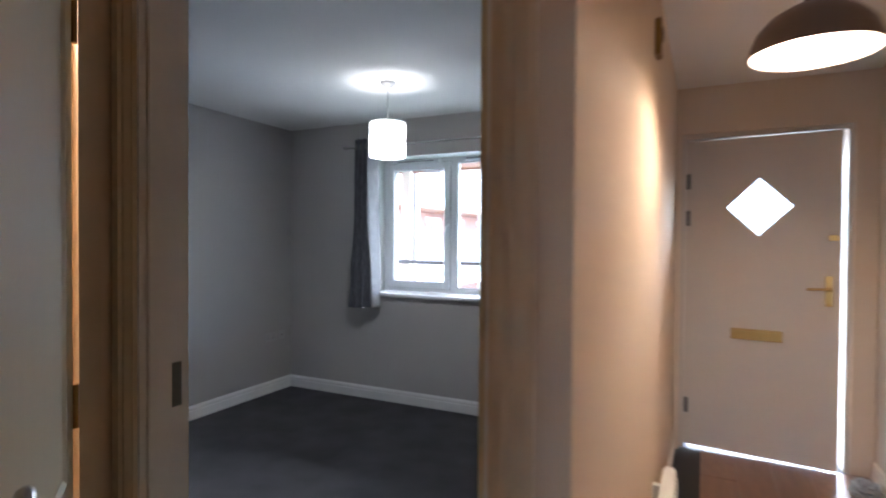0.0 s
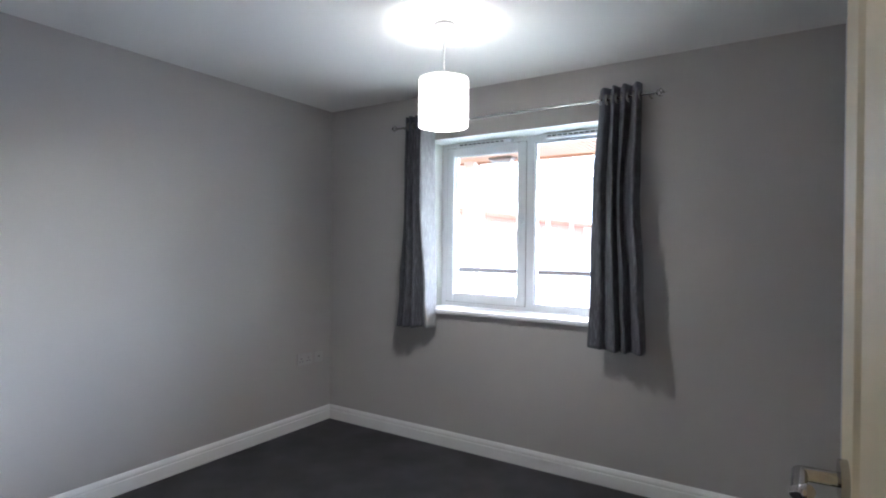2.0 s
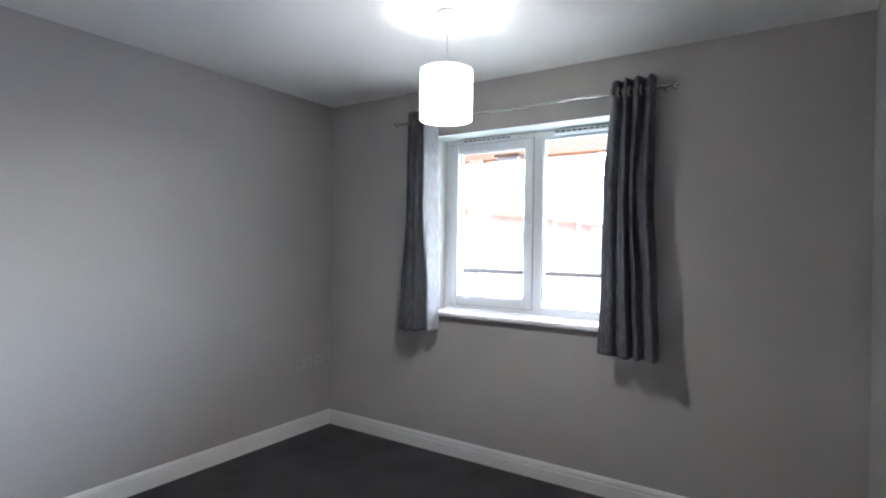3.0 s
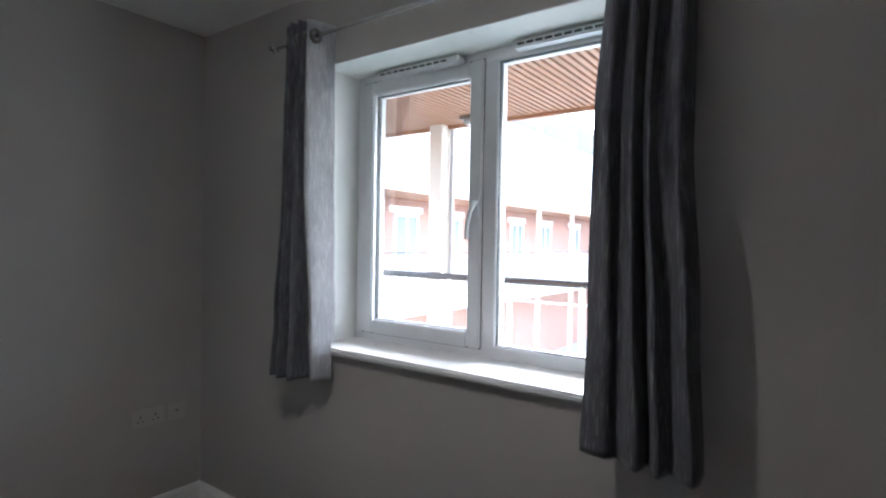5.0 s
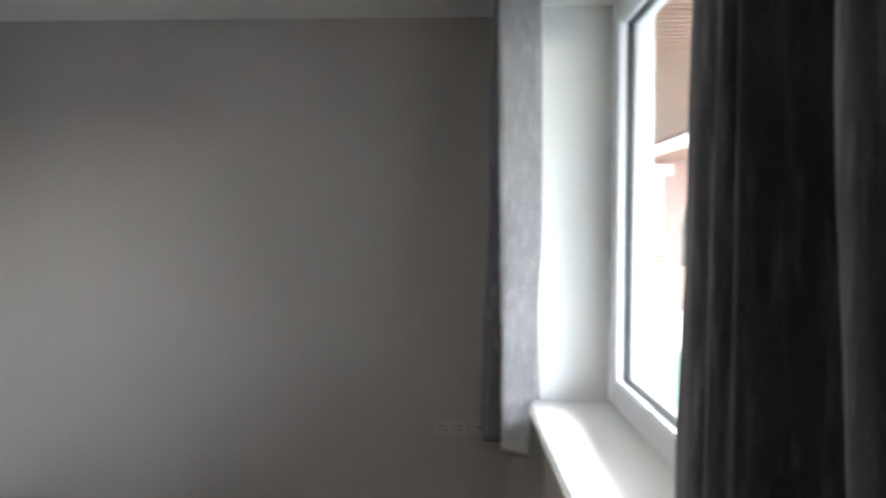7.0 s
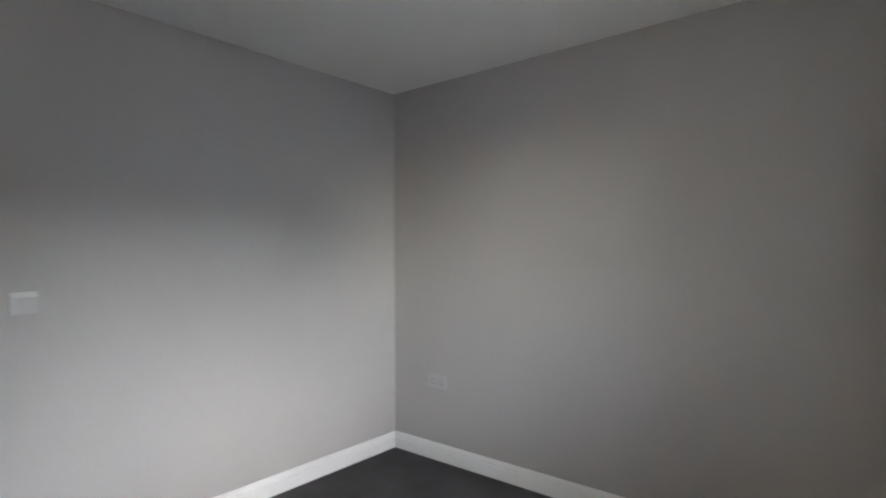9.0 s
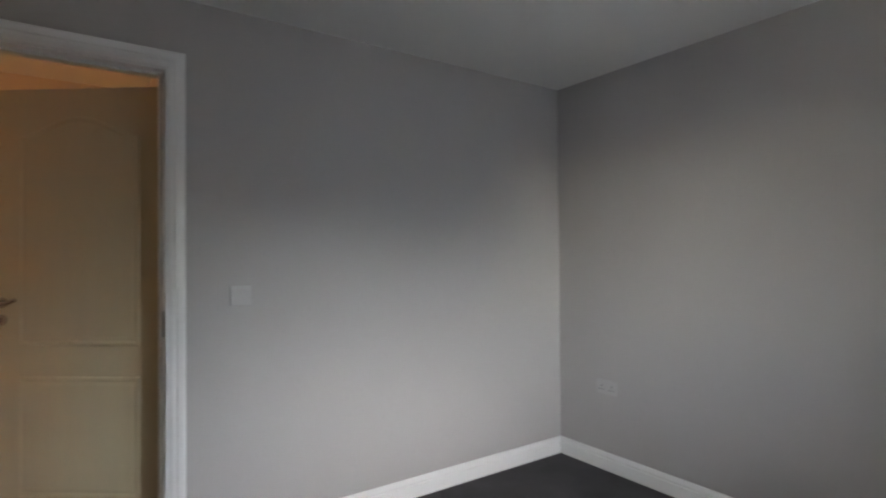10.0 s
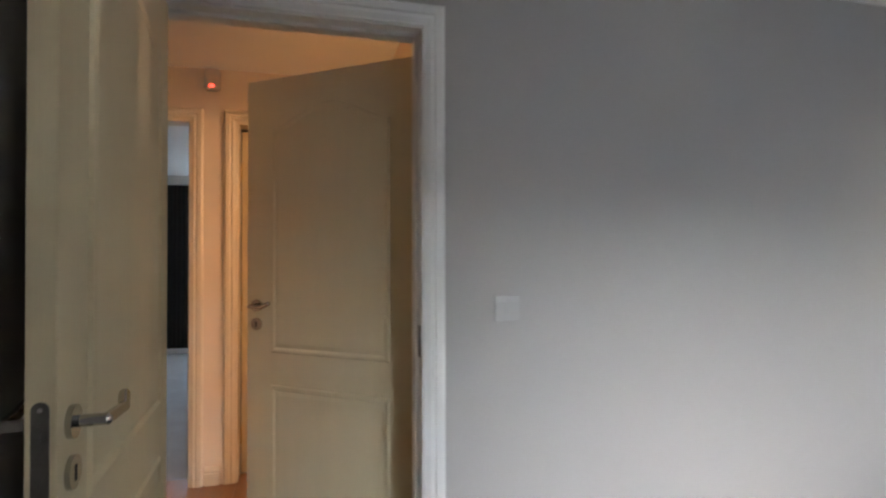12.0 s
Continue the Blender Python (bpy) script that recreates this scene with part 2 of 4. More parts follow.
# ---- large structure ----
H = 2.335
XE, XH = 3.15, 3.24          # bedroom and hall faces of the east partition
YS, YH = -2.925, -3.045       # bedroom and hall faces of the south partition
WX0, WX1, WZ0, WZ1 = 0.88, 2.18, 0.905, 2.03      # window opening
DX0, DX1, DZ = 2.285, 3.11, 2.03                 # bedroom doorway
FX0, FX1, FZ = 3.27, 4.185, 2.04                  # front doorway
HX = 2.2                      # hall's west wall
HE = 4.30                     # hall's east wall
PY = -4.45                    # hall's south wall
OUT = 0.32                    # outer face of the facade

setting("floor", boxes((0, XE, YS, 0, -0.12, 0)), CARPET, "dark charcoal fitted carpet in the bedroom", "carpet")
painted("wall_west", boxes((-0.2, 0, YH, OUT, -0.12, H + 0.02)), [WALL], lambda n, c: 0, "pale grey painted bedroom wall", "wall")
painted("wall_north", boxes((0, WX0, 0, OUT, -0.12, H + 0.02), (WX1, XH, 0, OUT, -0.12, H + 0.02),
                            (WX0, WX1, 0, OUT, -0.12, WZ0 - 0.03), (WX0, WX1, 0, OUT, WZ1, H + 0.02)),
        [WALL, BRICK, REVEAL], lambda n, c: 1 if n.y > 0.5 and c.y > 0.3 else (2 if abs(n.x) + abs(n.z) > 0.9 and WX0 - .01 < c.x < WX1 + .01 and WZ0 - .1 < c.z < WZ1 + .01 else 0),
        "pale grey painted window wall with brick outside", "wall")
painted("wall_east", boxes((XE, XH, YH, 0, -0.12, H + 0.02)), [WALL, CREAM], lambda n, c: 0 if n.x < -0.5 else 1,
        "partition, grey towards the bedroom and cream towards the hall", "wall")
painted("wall_south", boxes((0, DX0 - 0.03, YH, YS, -0.12, H + 0.02), (DX1 + 0.03, XE, YH, YS, -0.12, H + 0.02), (DX0 - 0.03, DX1 + 0.03, YH, YS, DZ + 0.03, H + 0.02)),
        [WALL, CREAM], lambda n, c: 1 if n.y < -0.5 else 0, "partition with the bedroom doorway", "wall")
setting("ceiling", boxes((-0.2, 7.2, -9.1, OUT, H, H + 0.2)), CEIL, "plain white painted ceiling", "ceiling")

setting("hall_wall_west", boxes((HX - 0.1, HX, -3.152, YH, -0.12, H), (HX - 0.1, HX, PY, -4.02, -0.12, H), (HX - 0.1, HX, -4.02, -3.152, 2.06, H)), CREAM,
        "cream painted hall wall with a cupboard doorway", "wall")
setting("hall_wall_south", boxes((1.0, 2.23, PY - 0.12, PY, -0.12, H), (3.05, 3.25, PY - 0.12, PY, -0.12, H), (4.08, 7.1, PY - 0.12, PY, -0.12, H),
                                 (2.23, 3.05, PY - 0.12, PY, 2.06, H), (3.25, 4.08, PY - 0.12, PY, 2.06, H)), CREAM,
        "cream painted hall wall with two doorways", "wall")
setting("hall_wall_east", boxes((HE, HE + 0.12, PY, 0, -0.12, H)), CREAM, "cream painted hall wall", "wall")
painted("hall_wall_north", boxes((XH, FX0, 0, OUT, -0.12, H + 0.02), (FX1, HE + 0.12, 0, OUT, -0.12, H + 0.02), (FX0, FX1, 0, OUT, FZ, H + 0.02)),
        [CREAM, BRICK], lambda n, c: 1 if n.y > 0.5 else 0, "cream painted wall round the front door", "wall")
setting("cupboard_wall", boxes((1.2, 1.3, PY, YH, -0.12, H)), CREAM, "cream wall inside the hall cupboard", "wall")
setting("hall_subfloor", boxes((1.3, HE, PY - 0.12, YH, -0.12, -0.012), (XH, HE, YH, OUT, -0.12, -0.012)), DARK_SLOT, "dark underlay below the hall boards", "floor")
setting("bathroom_wall", boxes((1.0, 1.1, -6.7, PY - 0.12, -0.12, H), (1.1, 3.1, -6.7, -6.6, -0.12, H), (3.1, 3.2, -6.7, PY - 0.12, -0.12, H)), TILE, "white bathroom walls", "wall")
setting("bathroom_floor", boxes((1.1, 3.1, -6.6, PY - 0.12, -0.12, -0.004)), PAVING, "pale bathroom floor", "floor")
setting("living_room_floor", boxes((3.2, 7.0, -8.9, PY - 0.12, -0.12, -0.004)), GREY_CARPET, "pale grey carpet in the room beyond the hall", "carpet")
setting("living_room_wall", boxes((7.0, 7.1, -9.0, PY - 0.12, -0.12, H), (3.1, 3.2, -9.0, -6.7, -0.12, H), (4.25, 7.0, -9.0, -8.9, -0.12, H),
                                   (3.2, 4.25, -9.0, -8.9, -0.12, 0.25), (3.2, 4.25, -9.0, -8.9, 2.22, H)), CEIL, "white walls of the room beyond", "wall")

SKIRT = [(0, 0), (0.016, 0), (0.016, 0.066), (0.0115, 0.069), (0.0115, 0.074), (0.0145, 0.078), (0.0135, 0.088), (0.007, 0.101), (0, 0.103)]


def baseboard(name, a, b, out, material=GLOSS_WHITE):
    return setting(name, sweep(bmesh.new(), SKIRT, (*a, 0), (*b, 0), (*out, 0)), material, "white moulded skirting board along the wall", "skirting board")


baseboard("baseboard_west", (0, YS), (0, 0), (1, 0))
baseboard("baseboard_north", (0.016, 0), (XE, 0), (0, -1))
baseboard("baseboard_east", (XE, -0.016), (XE, YS + 0.02), (-1, 0))
baseboard("baseboard_south", (0.016, YS), (DX0 - 0.085, YS), (0, 1))
baseboard("baseboard_hall", (XH, YH + 0.05), (XH, 0), (1, 0), TRIM_CREAM)
baseboard("baseboard_hall_east", (HE, PY), (HE, 0), (-1, 0), TRIM_CREAM)
baseboard("baseboard_pier", (3.118, PY), (3.192, PY), (0, 1), TRIM_CREAM)

ARCH = [(0, 0), (0.07, 0), (0.07, 0.012), (0.060, 0.018), (0.040, 0.018), (0.034, 0.013), (0.022, 0.016), (0.006, 0.010), (0, 0.010)]


def architrave(bm, x0, x1, z1, y, out):
    """Three mitred moulding lengths round an opening in a wall along x."""
    for side in (0, 1, 2):
        loops = []
        for end in (0, 1):
            ring = []
            for w, d in ARCH:
                if side == 0:
                    p = (x0 - w, y + out * d, 0 if end == 0 else z1 + w)
                elif side == 1:
                    p = (x1 + w, y + out * d, 0 if end == 0 else z1 + w)
                else:
                    p = ((x0 - w) if end == 0 else (x1 + w), y + out * d, z1 + w)
                ring.append(bm.verts.new(p))
            loops.append(ring)
        k = len(ARCH)
        for i in range(k):
            bm.faces.new((loops[0][i], loops[0][(i + 1) % k], loops[1][(i + 1) % k], loops[1][i]))
        bm.faces.new(loops[0])
        bm.faces.new(loops[1][::-1])
    return bm


def door_frame(name, x0, x1, z1, y0, y1, mats, label, stop=None, sides=(1, 1)):
    """Lining and architraves of an opening through a wall along x that spans y0 to y1."""
    top = thing(name, label, "door frame", kind="structure")
    part("lining", boxes((x0 - 0.03, x0, y0, y1, 0, z1), (x1, x1 + 0.03, y0, y1, 0, z1), (x0 - 0.03, x1 + 0.03, y0, y1, z1, z1 + 0.03)), mats[0], top)
    if stop:
        part("door_stop", boxes((x0, x0 + 0.012, *stop, 0, z1), (x1 - 0.012, x1, *stop, 0, z1), (x0 + 0.012, x1 - 0.012, *stop, z1 - 0.012, z1), bevel=0.002), mats[0], top)
    if sides[0]:
        part("architrave", architrave(bmesh.new(), x0 - 0.006, x1 + 0.006, z1 + 0.006, y1 + 0.001, 1), mats[0], top)
    if sides[1]:
        part("architrave", architrave(bmesh.new(), x0 - 0.006, x1 + 0.006, z1 + 0.006, y0 - 0.001, -1), mats[1], top)
    return top


bed_frame = door_frame("door_frame_1", DX0, DX1, DZ, YH, YS, (GLOSS_WHITE, TRIM_CREAM), "white painted bedroom door frame with moulded architraves", stop=(-3.03, -2.972))
part("strike_plate", boxes((DX0 + 0.0005, DX0 + 0.003, -2.968, -2.940, 0.945, 1.05), bevel=0.001), STEEL, bed_frame, "dark steel strike plate")
door_frame("door_frame_2", 2.26, 3.02, 2.03, PY - 0.12, PY, (TRIM_CREAM, TRIM_CREAM), "cream painted frame of the bathroom doorway", sides=(1, 0))
door_frame("door_frame_3", 3.28, 4.05, 2.03, PY - 0.12, PY, (TRIM_CREAM, TRIM_CREAM), "cream painted frame of the living room doorway", sides=(1, 0))
cf = thing("door_frame_4", "cream painted frame of the hall cupboard", "door frame", kind="structure")
# the 8 mm bead is added to catch the cupboard bulb as a bright line
part("lining", boxes((HX - 0.1, HX + 0.022, -3.178, -3.158, 0, 2.03), (HX, HX + 0.059, -3.158, -3.150, 0, 2.03), (HX - 0.1, HX + 0.012, -4.02, -3.99, 0, 2.03), (HX - 0.1, HX + 0.012, -4.02, -3.152, 2.03, 2.06)), TRIM_CREAM, cf)
part("architrave", boxes((HX, HX + 0.016, -3.150, -3.085, 0, 2.09), (HX, HX + 0.016, -4.08, -4.02, 0, 2.09), (HX, HX + 0.016, -4.02, -3.150, 2.06, 2.09), bevel=0.003), TRIM_CREAM, cf)
setting("threshold", boxes((DX0, DX1, YH - 0.005, YS, -0.12, -0.001)), CARPET, "dark carpet running through the bedroom doorway", "carpet")
setting("threshold_bar", boxes((DX0, DX1, YH - 0.03, YH + 0.004, -0.002, 0.006), bevel=0.002), CHROME, "metal bar where the carpet meets the boards", "threshold bar")

# ---- the bedroom window ----
win = thing("window_1", "white uPVC window with one opening sash and one fixed pane", "window", kind="structure")
FY0, FY1 = 0.20, 0.27
MX = 1.545


def ring_frame(bm, x0, x1, z0, z1, y0, y1, w, bevel=0.004):
    """A rectangular frame with chamfered members."""
    for d in ((x0, x0 + w, y0, y1, z0, z1), (x1 - w, x1, y0, y1, z0, z1), (x0 + w, x1 - w, y0, y1, z0, z0 + w), (x0 + w, x1 - w, y0, y1, z1 - w, z1)):
        box(bm, *d, bevel=bevel)
    return bm


part("window_frame", ring_frame(bmesh.new(), WX0, WX1, WZ0, WZ1, FY0, FY1, 0.045), UPVC, win, smooth=True)
part("mullion", boxes((MX - 0.03, MX + 0.035, FY0 + 0.001, FY1, WZ0 + 0.045, WZ1 - 0.045), bevel=0.004), UPVC, win, smooth=True)
sash = part("sash", ring_frame(bmesh.new(), WX0 + 0.046, MX - 0.022, WZ0 + 0.030, WZ1 - 0.030, FY0 - 0.012, FY1 - 0.006, 0.058, 0.006), UPVC, win, "white opening sash", smooth=True)
part("seal", ring_frame(bmesh.new(), WX0 + 0.0440, MX - 0.0200, WZ0 + 0.0280, WZ1 - 0.0280, FY0 - 0.004, FY0 + 0.0005, 0.005, 0), STEEL, sash, "dark seal between sash and frame")
part("gasket", ring_frame(bmesh.new(), WX0 + 0.1025, MX - 0.0785, WZ0 + 0.0865, WZ1 - 0.0865, FY0 + 0.010, FY0 + 0.03, 0.004, 0), RUBBER, sash, "black rubber gasket")
part("pane", boxes((WX0 + 0.104, MX - 0.08, FY0 + 0.022, FY0 + 0.026, WZ0 + 0.088, WZ1 - 0.088)), PANE, sash).visible_shadow = False
part("gasket", ring_frame(bmesh.new(), MX + 0.0345, WX1 - 0.0445, WZ0 + 0.0445, WZ1 - 0.0445, FY0 + 0.012, FY0 + 0.03, 0.004, 0), RUBBER, win, "black rubber gasket")
part("pane", boxes((MX + 0.035, WX1 - 0.045, FY0 + 0.022, FY0 + 0.026, WZ0 + 0.045, WZ1 - 0.045)), PANE, win).visible_shadow = False


def trickle_vent(x0, x1, z):
    vent = part("trickle_vent", boxes((x0, x1, FY0 - 0.050, FY0, z, z + 0.026), bevel=0.006), UPVC, win, "white slotted trickle vent", smooth=True)
    n = int((x1 - x0 - 0.04) / 0.034)
    slots = [(x0 + 0.02 + i * 0.034, x0 + 0.046 + i * 0.034, FY0 - 0.0512, FY0 - 0.0495, z + 0.008, z + 0.016) for i in range(n)]
    part("slot", boxes(*slots), DARK_SLOT, vent, "dark vent slots")


trickle_vent(1.03, 1.435, WZ1 - 0.034)
trickle_vent(1.66, 2.06, WZ1 - 0.034)


def lever_path(bm, points, r):
    for a, b in zip(points, points[1:]):
        rod(bm, a, b, r, 12)
        bmesh.ops.create_uvsphere(bm, u_segments=12, v_segments=8, radius=r, matrix=Matrix.Translation(b))
    return bm


hx = MX - 0.034
espag = part("window_handle", boxes((hx - 0.013, hx + 0.013, FY0 - 0.026, FY0 - 0.012, 1.42, 1.50), bevel=0.005), UPVC, sash, "white curved window handle", smooth=True)
sb = bmesh.new()
lever_path(sb, [(hx, FY0 - 0.02, 1.475), (hx - 0.003, FY0 - 0.042, 1.470), (hx - 0.016, FY0 - 0.047, 1.435), (hx - 0.026, FY0 - 0.047, 1.39), (hx - 0.029, FY0 - 0.044, 1.345)], 0.008)
part("handle_lever", sb, UPVC, sash, "white curved handle lever", smooth=True)

board = slab([(WX0 - 0.03, -0.038), (WX1 + 0.03, -0.038), (WX1 + 0.03, -0.001), (WX1, -0.001), (WX1, FY0 + 0.02), (WX0, FY0 + 0.02), (WX0, -0.001), (WX0 - 0.03, -0.001)], WZ0 - 0.03, WZ0 - 0.002)
bmesh.ops.bevel(board, geom=[e for e in board.edges if all(v.co.y < -0.03 for v in e.verts)], offset=0.009, segments=4, affect="EDGES")
setting("window_sill", board, SILL, "white gloss window board below the window", "window sill", smooth=True)

# ---- curtains ----
POLE_Y, POLE_Z = -0.090, 2.116


def spline(points, f):
    """A point of the smooth line through points, f from 0 to 1."""
    k = len(points) - 1
    i = min(k - 1, int(f * k))
    t = f * k - i
    p = [Vector(points[max(0, min(k, j))]) for j in (i - 1, i, i + 1, i + 2)]
    return 0.5 * (2 * p[1] + (p[2] - p[0]) * t + (2 * p[0] - 5 * p[1] + 4 * p[2] - p[3]) * t * t + (3 * p[1] - p[0] - 3 * p[2] + p[3]) * t ** 3)


def pleats(x0, x1, y_wall, y_room, folds, first=0):
    """Zigzag plan of a gathered cloth: x0 to x1, folding between two depths."""
    n = 2 * folds
    return [(x0 + (x1 - x0) * i / n + 0.006 * math.sin(2.3 * i + x0), (y_room if (i + first) % 2 else y_wall) + 0.009 * math.sin(4.1 * i + 2 * x1)) for i in range(n + 1)]


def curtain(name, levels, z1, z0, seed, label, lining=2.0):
    """Eyelet curtain hung in pleats; levels: (share of the drop, plan of the folds there). Past the share lining of its
    width the same cloth is coloured paler, as if lit by the window.
    """
    ob = thing(name, label, "curtain", group="curtains at the window")
    bm = bmesh.new()
    nu, nv = 12 * (len(levels[0][1]) - 1), 70
    grid = []
    for j in range(nv + 1):
        v = j / nv
        k = max(i for i in range(len(levels) - 1) if v >= levels[i][0])
        (va, pa), (vb, pb) = levels[k], levels[k + 1]
        f = (v - va) / (vb - va)
        f = f * f * (3 - 2 * f)
        row = []
        for i in range(nu + 1):
            u = i / nu
            p = spline(pa, u).lerp(spline(pb, u), f)
            loose = min(1.0, 2.5 * v)
            p.x += (0.005 * noise.noise((u * 4 + seed, v * 2.6, seed)) + 0.004 * noise.noise((u * 13, v * 6, seed + 4))) * loose
            p.y += (0.004 * noise.noise((u * 5, v * 2.2, seed + 9)) + 0.004 * noise.noise((u * 15, v * 9, seed + 2))) * loose
            if p.x > WX0 - 0.05 and p.x < WX1 + 0.05 and z1 + (z0 - z1) * v < WZ0 + 0.02:      # hangs in front of the window board
                p.y = min(p.y, -0.045)
            elif p.x < WX0 + 0.005 or p.x > WX1 - 0.005:
                p.y = min(p.y, -0.006)
            hem = 0.010 * noise.noise((u * 5, seed, 1.0)) * (v > 0.985)
            row.append(bm.verts.new((p.x, p.y, z1 + (z0 - z1) * v + hem)))
        grid.append(row)
    for a, b in zip(grid, grid[1:]):
        for i in range(nu):
            bm.faces.new((a[i], a[i + 1], b[i + 1], b[i]))
    # the strip past that share gets the paler colour in place of window light
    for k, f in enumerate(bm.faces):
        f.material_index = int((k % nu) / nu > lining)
    cloth = part("panel", bm, [CLOTH, CLOTH_WINDOW_LIT], ob, smooth=True)
    mod = cloth.modifiers.new("thickness", "SOLIDIFY")
    mod.thickness, mod.offset = 0.004, 0
    top = levels[0][1]
    for p, q in zip(top, top[1:]):
        ring = bmesh.new()
        spin(ring, [(0.017, -0.004), (0.028, -0.006), (0.028, 0.006), (0.017, 0.004), (0.017, -0.004)], 20, ((p[0] + q[0]) / 2, POLE_Y, POLE_Z), "X")
        part("eyelet", ring, STEEL, ob, "dark metal eyelet", smooth=True)
    return ob


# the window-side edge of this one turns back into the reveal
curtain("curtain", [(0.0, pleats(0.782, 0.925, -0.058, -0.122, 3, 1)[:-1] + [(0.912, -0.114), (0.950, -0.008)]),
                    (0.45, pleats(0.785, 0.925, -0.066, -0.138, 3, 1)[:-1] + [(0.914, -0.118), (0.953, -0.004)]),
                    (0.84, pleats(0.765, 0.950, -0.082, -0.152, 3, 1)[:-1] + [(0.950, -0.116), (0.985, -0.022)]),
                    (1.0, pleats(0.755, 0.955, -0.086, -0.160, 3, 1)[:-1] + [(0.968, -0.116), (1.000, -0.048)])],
        2.178, 0.785, 0.6, "grey woven eyelet curtain drawn aside, window light painted on its inner edge", 0.80)
curtain("curtain", [(0.0, [(2.070, -0.055), (2.100, -0.098), (2.130, -0.055), (2.155, -0.116), (2.180, -0.060), (2.212, -0.122), (2.240, -0.060), (2.275, -0.122), (2.292, -0.070)]),
                    (0.40, [(2.036, -0.082), (2.085, -0.096), (2.115, -0.070), (2.150, -0.118), (2.165, -0.068), (2.196, -0.134), (2.215, -0.095), (2.265, -0.138), (2.285, -0.070)]),
                    (0.76, [(2.032, -0.086), (2.088, -0.100), (2.118, -0.072), (2.168, -0.128), (2.184, -0.075), (2.218, -0.142), (2.240, -0.100), (2.290, -0.146), (2.308, -0.074)]),
                    (1.0, [(2.030, -0.118), (2.094, -0.124), (2.122, -0.086), (2.182, -0.144), (2.198, -0.085), (2.238, -0.156), (2.260, -0.116), (2.312, -0.156), (2.326, -0.080)])],
        2.180, 0.775, 2.4, "grey woven eyelet curtain drawn aside at the window")

pole = thing("curtain_pole", "slim chrome curtain pole with cage finials above the window", "curtain pole")
part("pole", rods(((0.70, POLE_Y, POLE_Z), (2.36, POLE_Y, POLE_Z)), r=0.008), CHROME, pole, smooth=True)
for sx, x in ((-1, 0.70), (1, 2.36)):
    fb = bmesh.new()
    for k in range(4):
        pts = []
        for q in range(9):
            a = math.pi * q / 8
            tw = 2 * math.pi * k / 4 + q * 0.35
            rr = 0.021 * math.sin(a)
            pts.append((x + sx * (0.004 + 0.042 * q / 8), POLE_Y + rr * math.cos(tw), POLE_Z + rr * math.sin(tw)))
        for a, b in zip(pts, pts[1:]):
            rod(fb, a, b, 0.0028, 6)
    rod(fb, (x + sx * 0.044, POLE_Y, POLE_Z), (x + sx * 0.058, POLE_Y, POLE_Z), 0.005, 10, 0.002)
    part("finial", fb, CHROME, pole, "twisted chrome cage finial", smooth=True)
for x in (0.735, 2.325):
    part("bracket", rods(((x, 0, POLE_Z), (x, POLE_Y, POLE_Z)), ((x, 0, POLE_Z), (x, -0.006, POLE_Z)), r=0.006), CHROME, pole, smooth=True)

# ---- bedroom lamp ----
lx, ly = LAMP_XY
pend = thing("pendant_lamp", "lit white fabric drum pendant hanging from the bedroom ceiling", "lamp", pose(lx, ly, 0))
part("ceiling_rose", spin(bmesh.new(), [(0, H), (0.048, H), (0.048, H - 0.008), (0.030, H - 0.026), (0.012, H - 0.032), (0, H - 0.032)], 32), PLASTIC, pend, smooth=True)
part("cord", rods(((0, 0, 2.04), (0, 0, H - 0.03)), r=0.0035, segments=8), PLASTIC, pend)
part("lamp_holder", spin(bmesh.new(), [(0, 2.07), (0.017, 2.07), (0.019, 2.02), (0.0, 2.02)], 20), PLASTIC, pend)
drum = spin(bmesh.new(), [(0.113, 1.866), (0.114, 1.868), (0.114, 2.083), (0.113, 2.085), (0.111, 2.083), (0.111, 1.868), (0.113, 1.866)], 64)
part("shade", drum, SHADE, pend, "white fabric drum shade", smooth=True)
# unseen ring, added only to shrink the bright circle on the ceiling
part("halo_baffle", spin(bmesh.new(), [(0.079, 2.074), (0.111, 2.074), (0.111, 2.077), (0.079, 2.077), (0.079, 2.074)], 48), WHITE_STEEL, pend, "added ring that narrows the light thrown on the ceiling", smooth=True)
part("spider", rods(((0, 0, 2.03), (0.111, 0, 2.075)), ((0, 0, 2.03), (-0.0555, 0.096, 2.075)), ((0, 0, 2.03), (-0.0555, -0.096, 2.075)), r=0.002, segments=6), PLASTIC, pend)

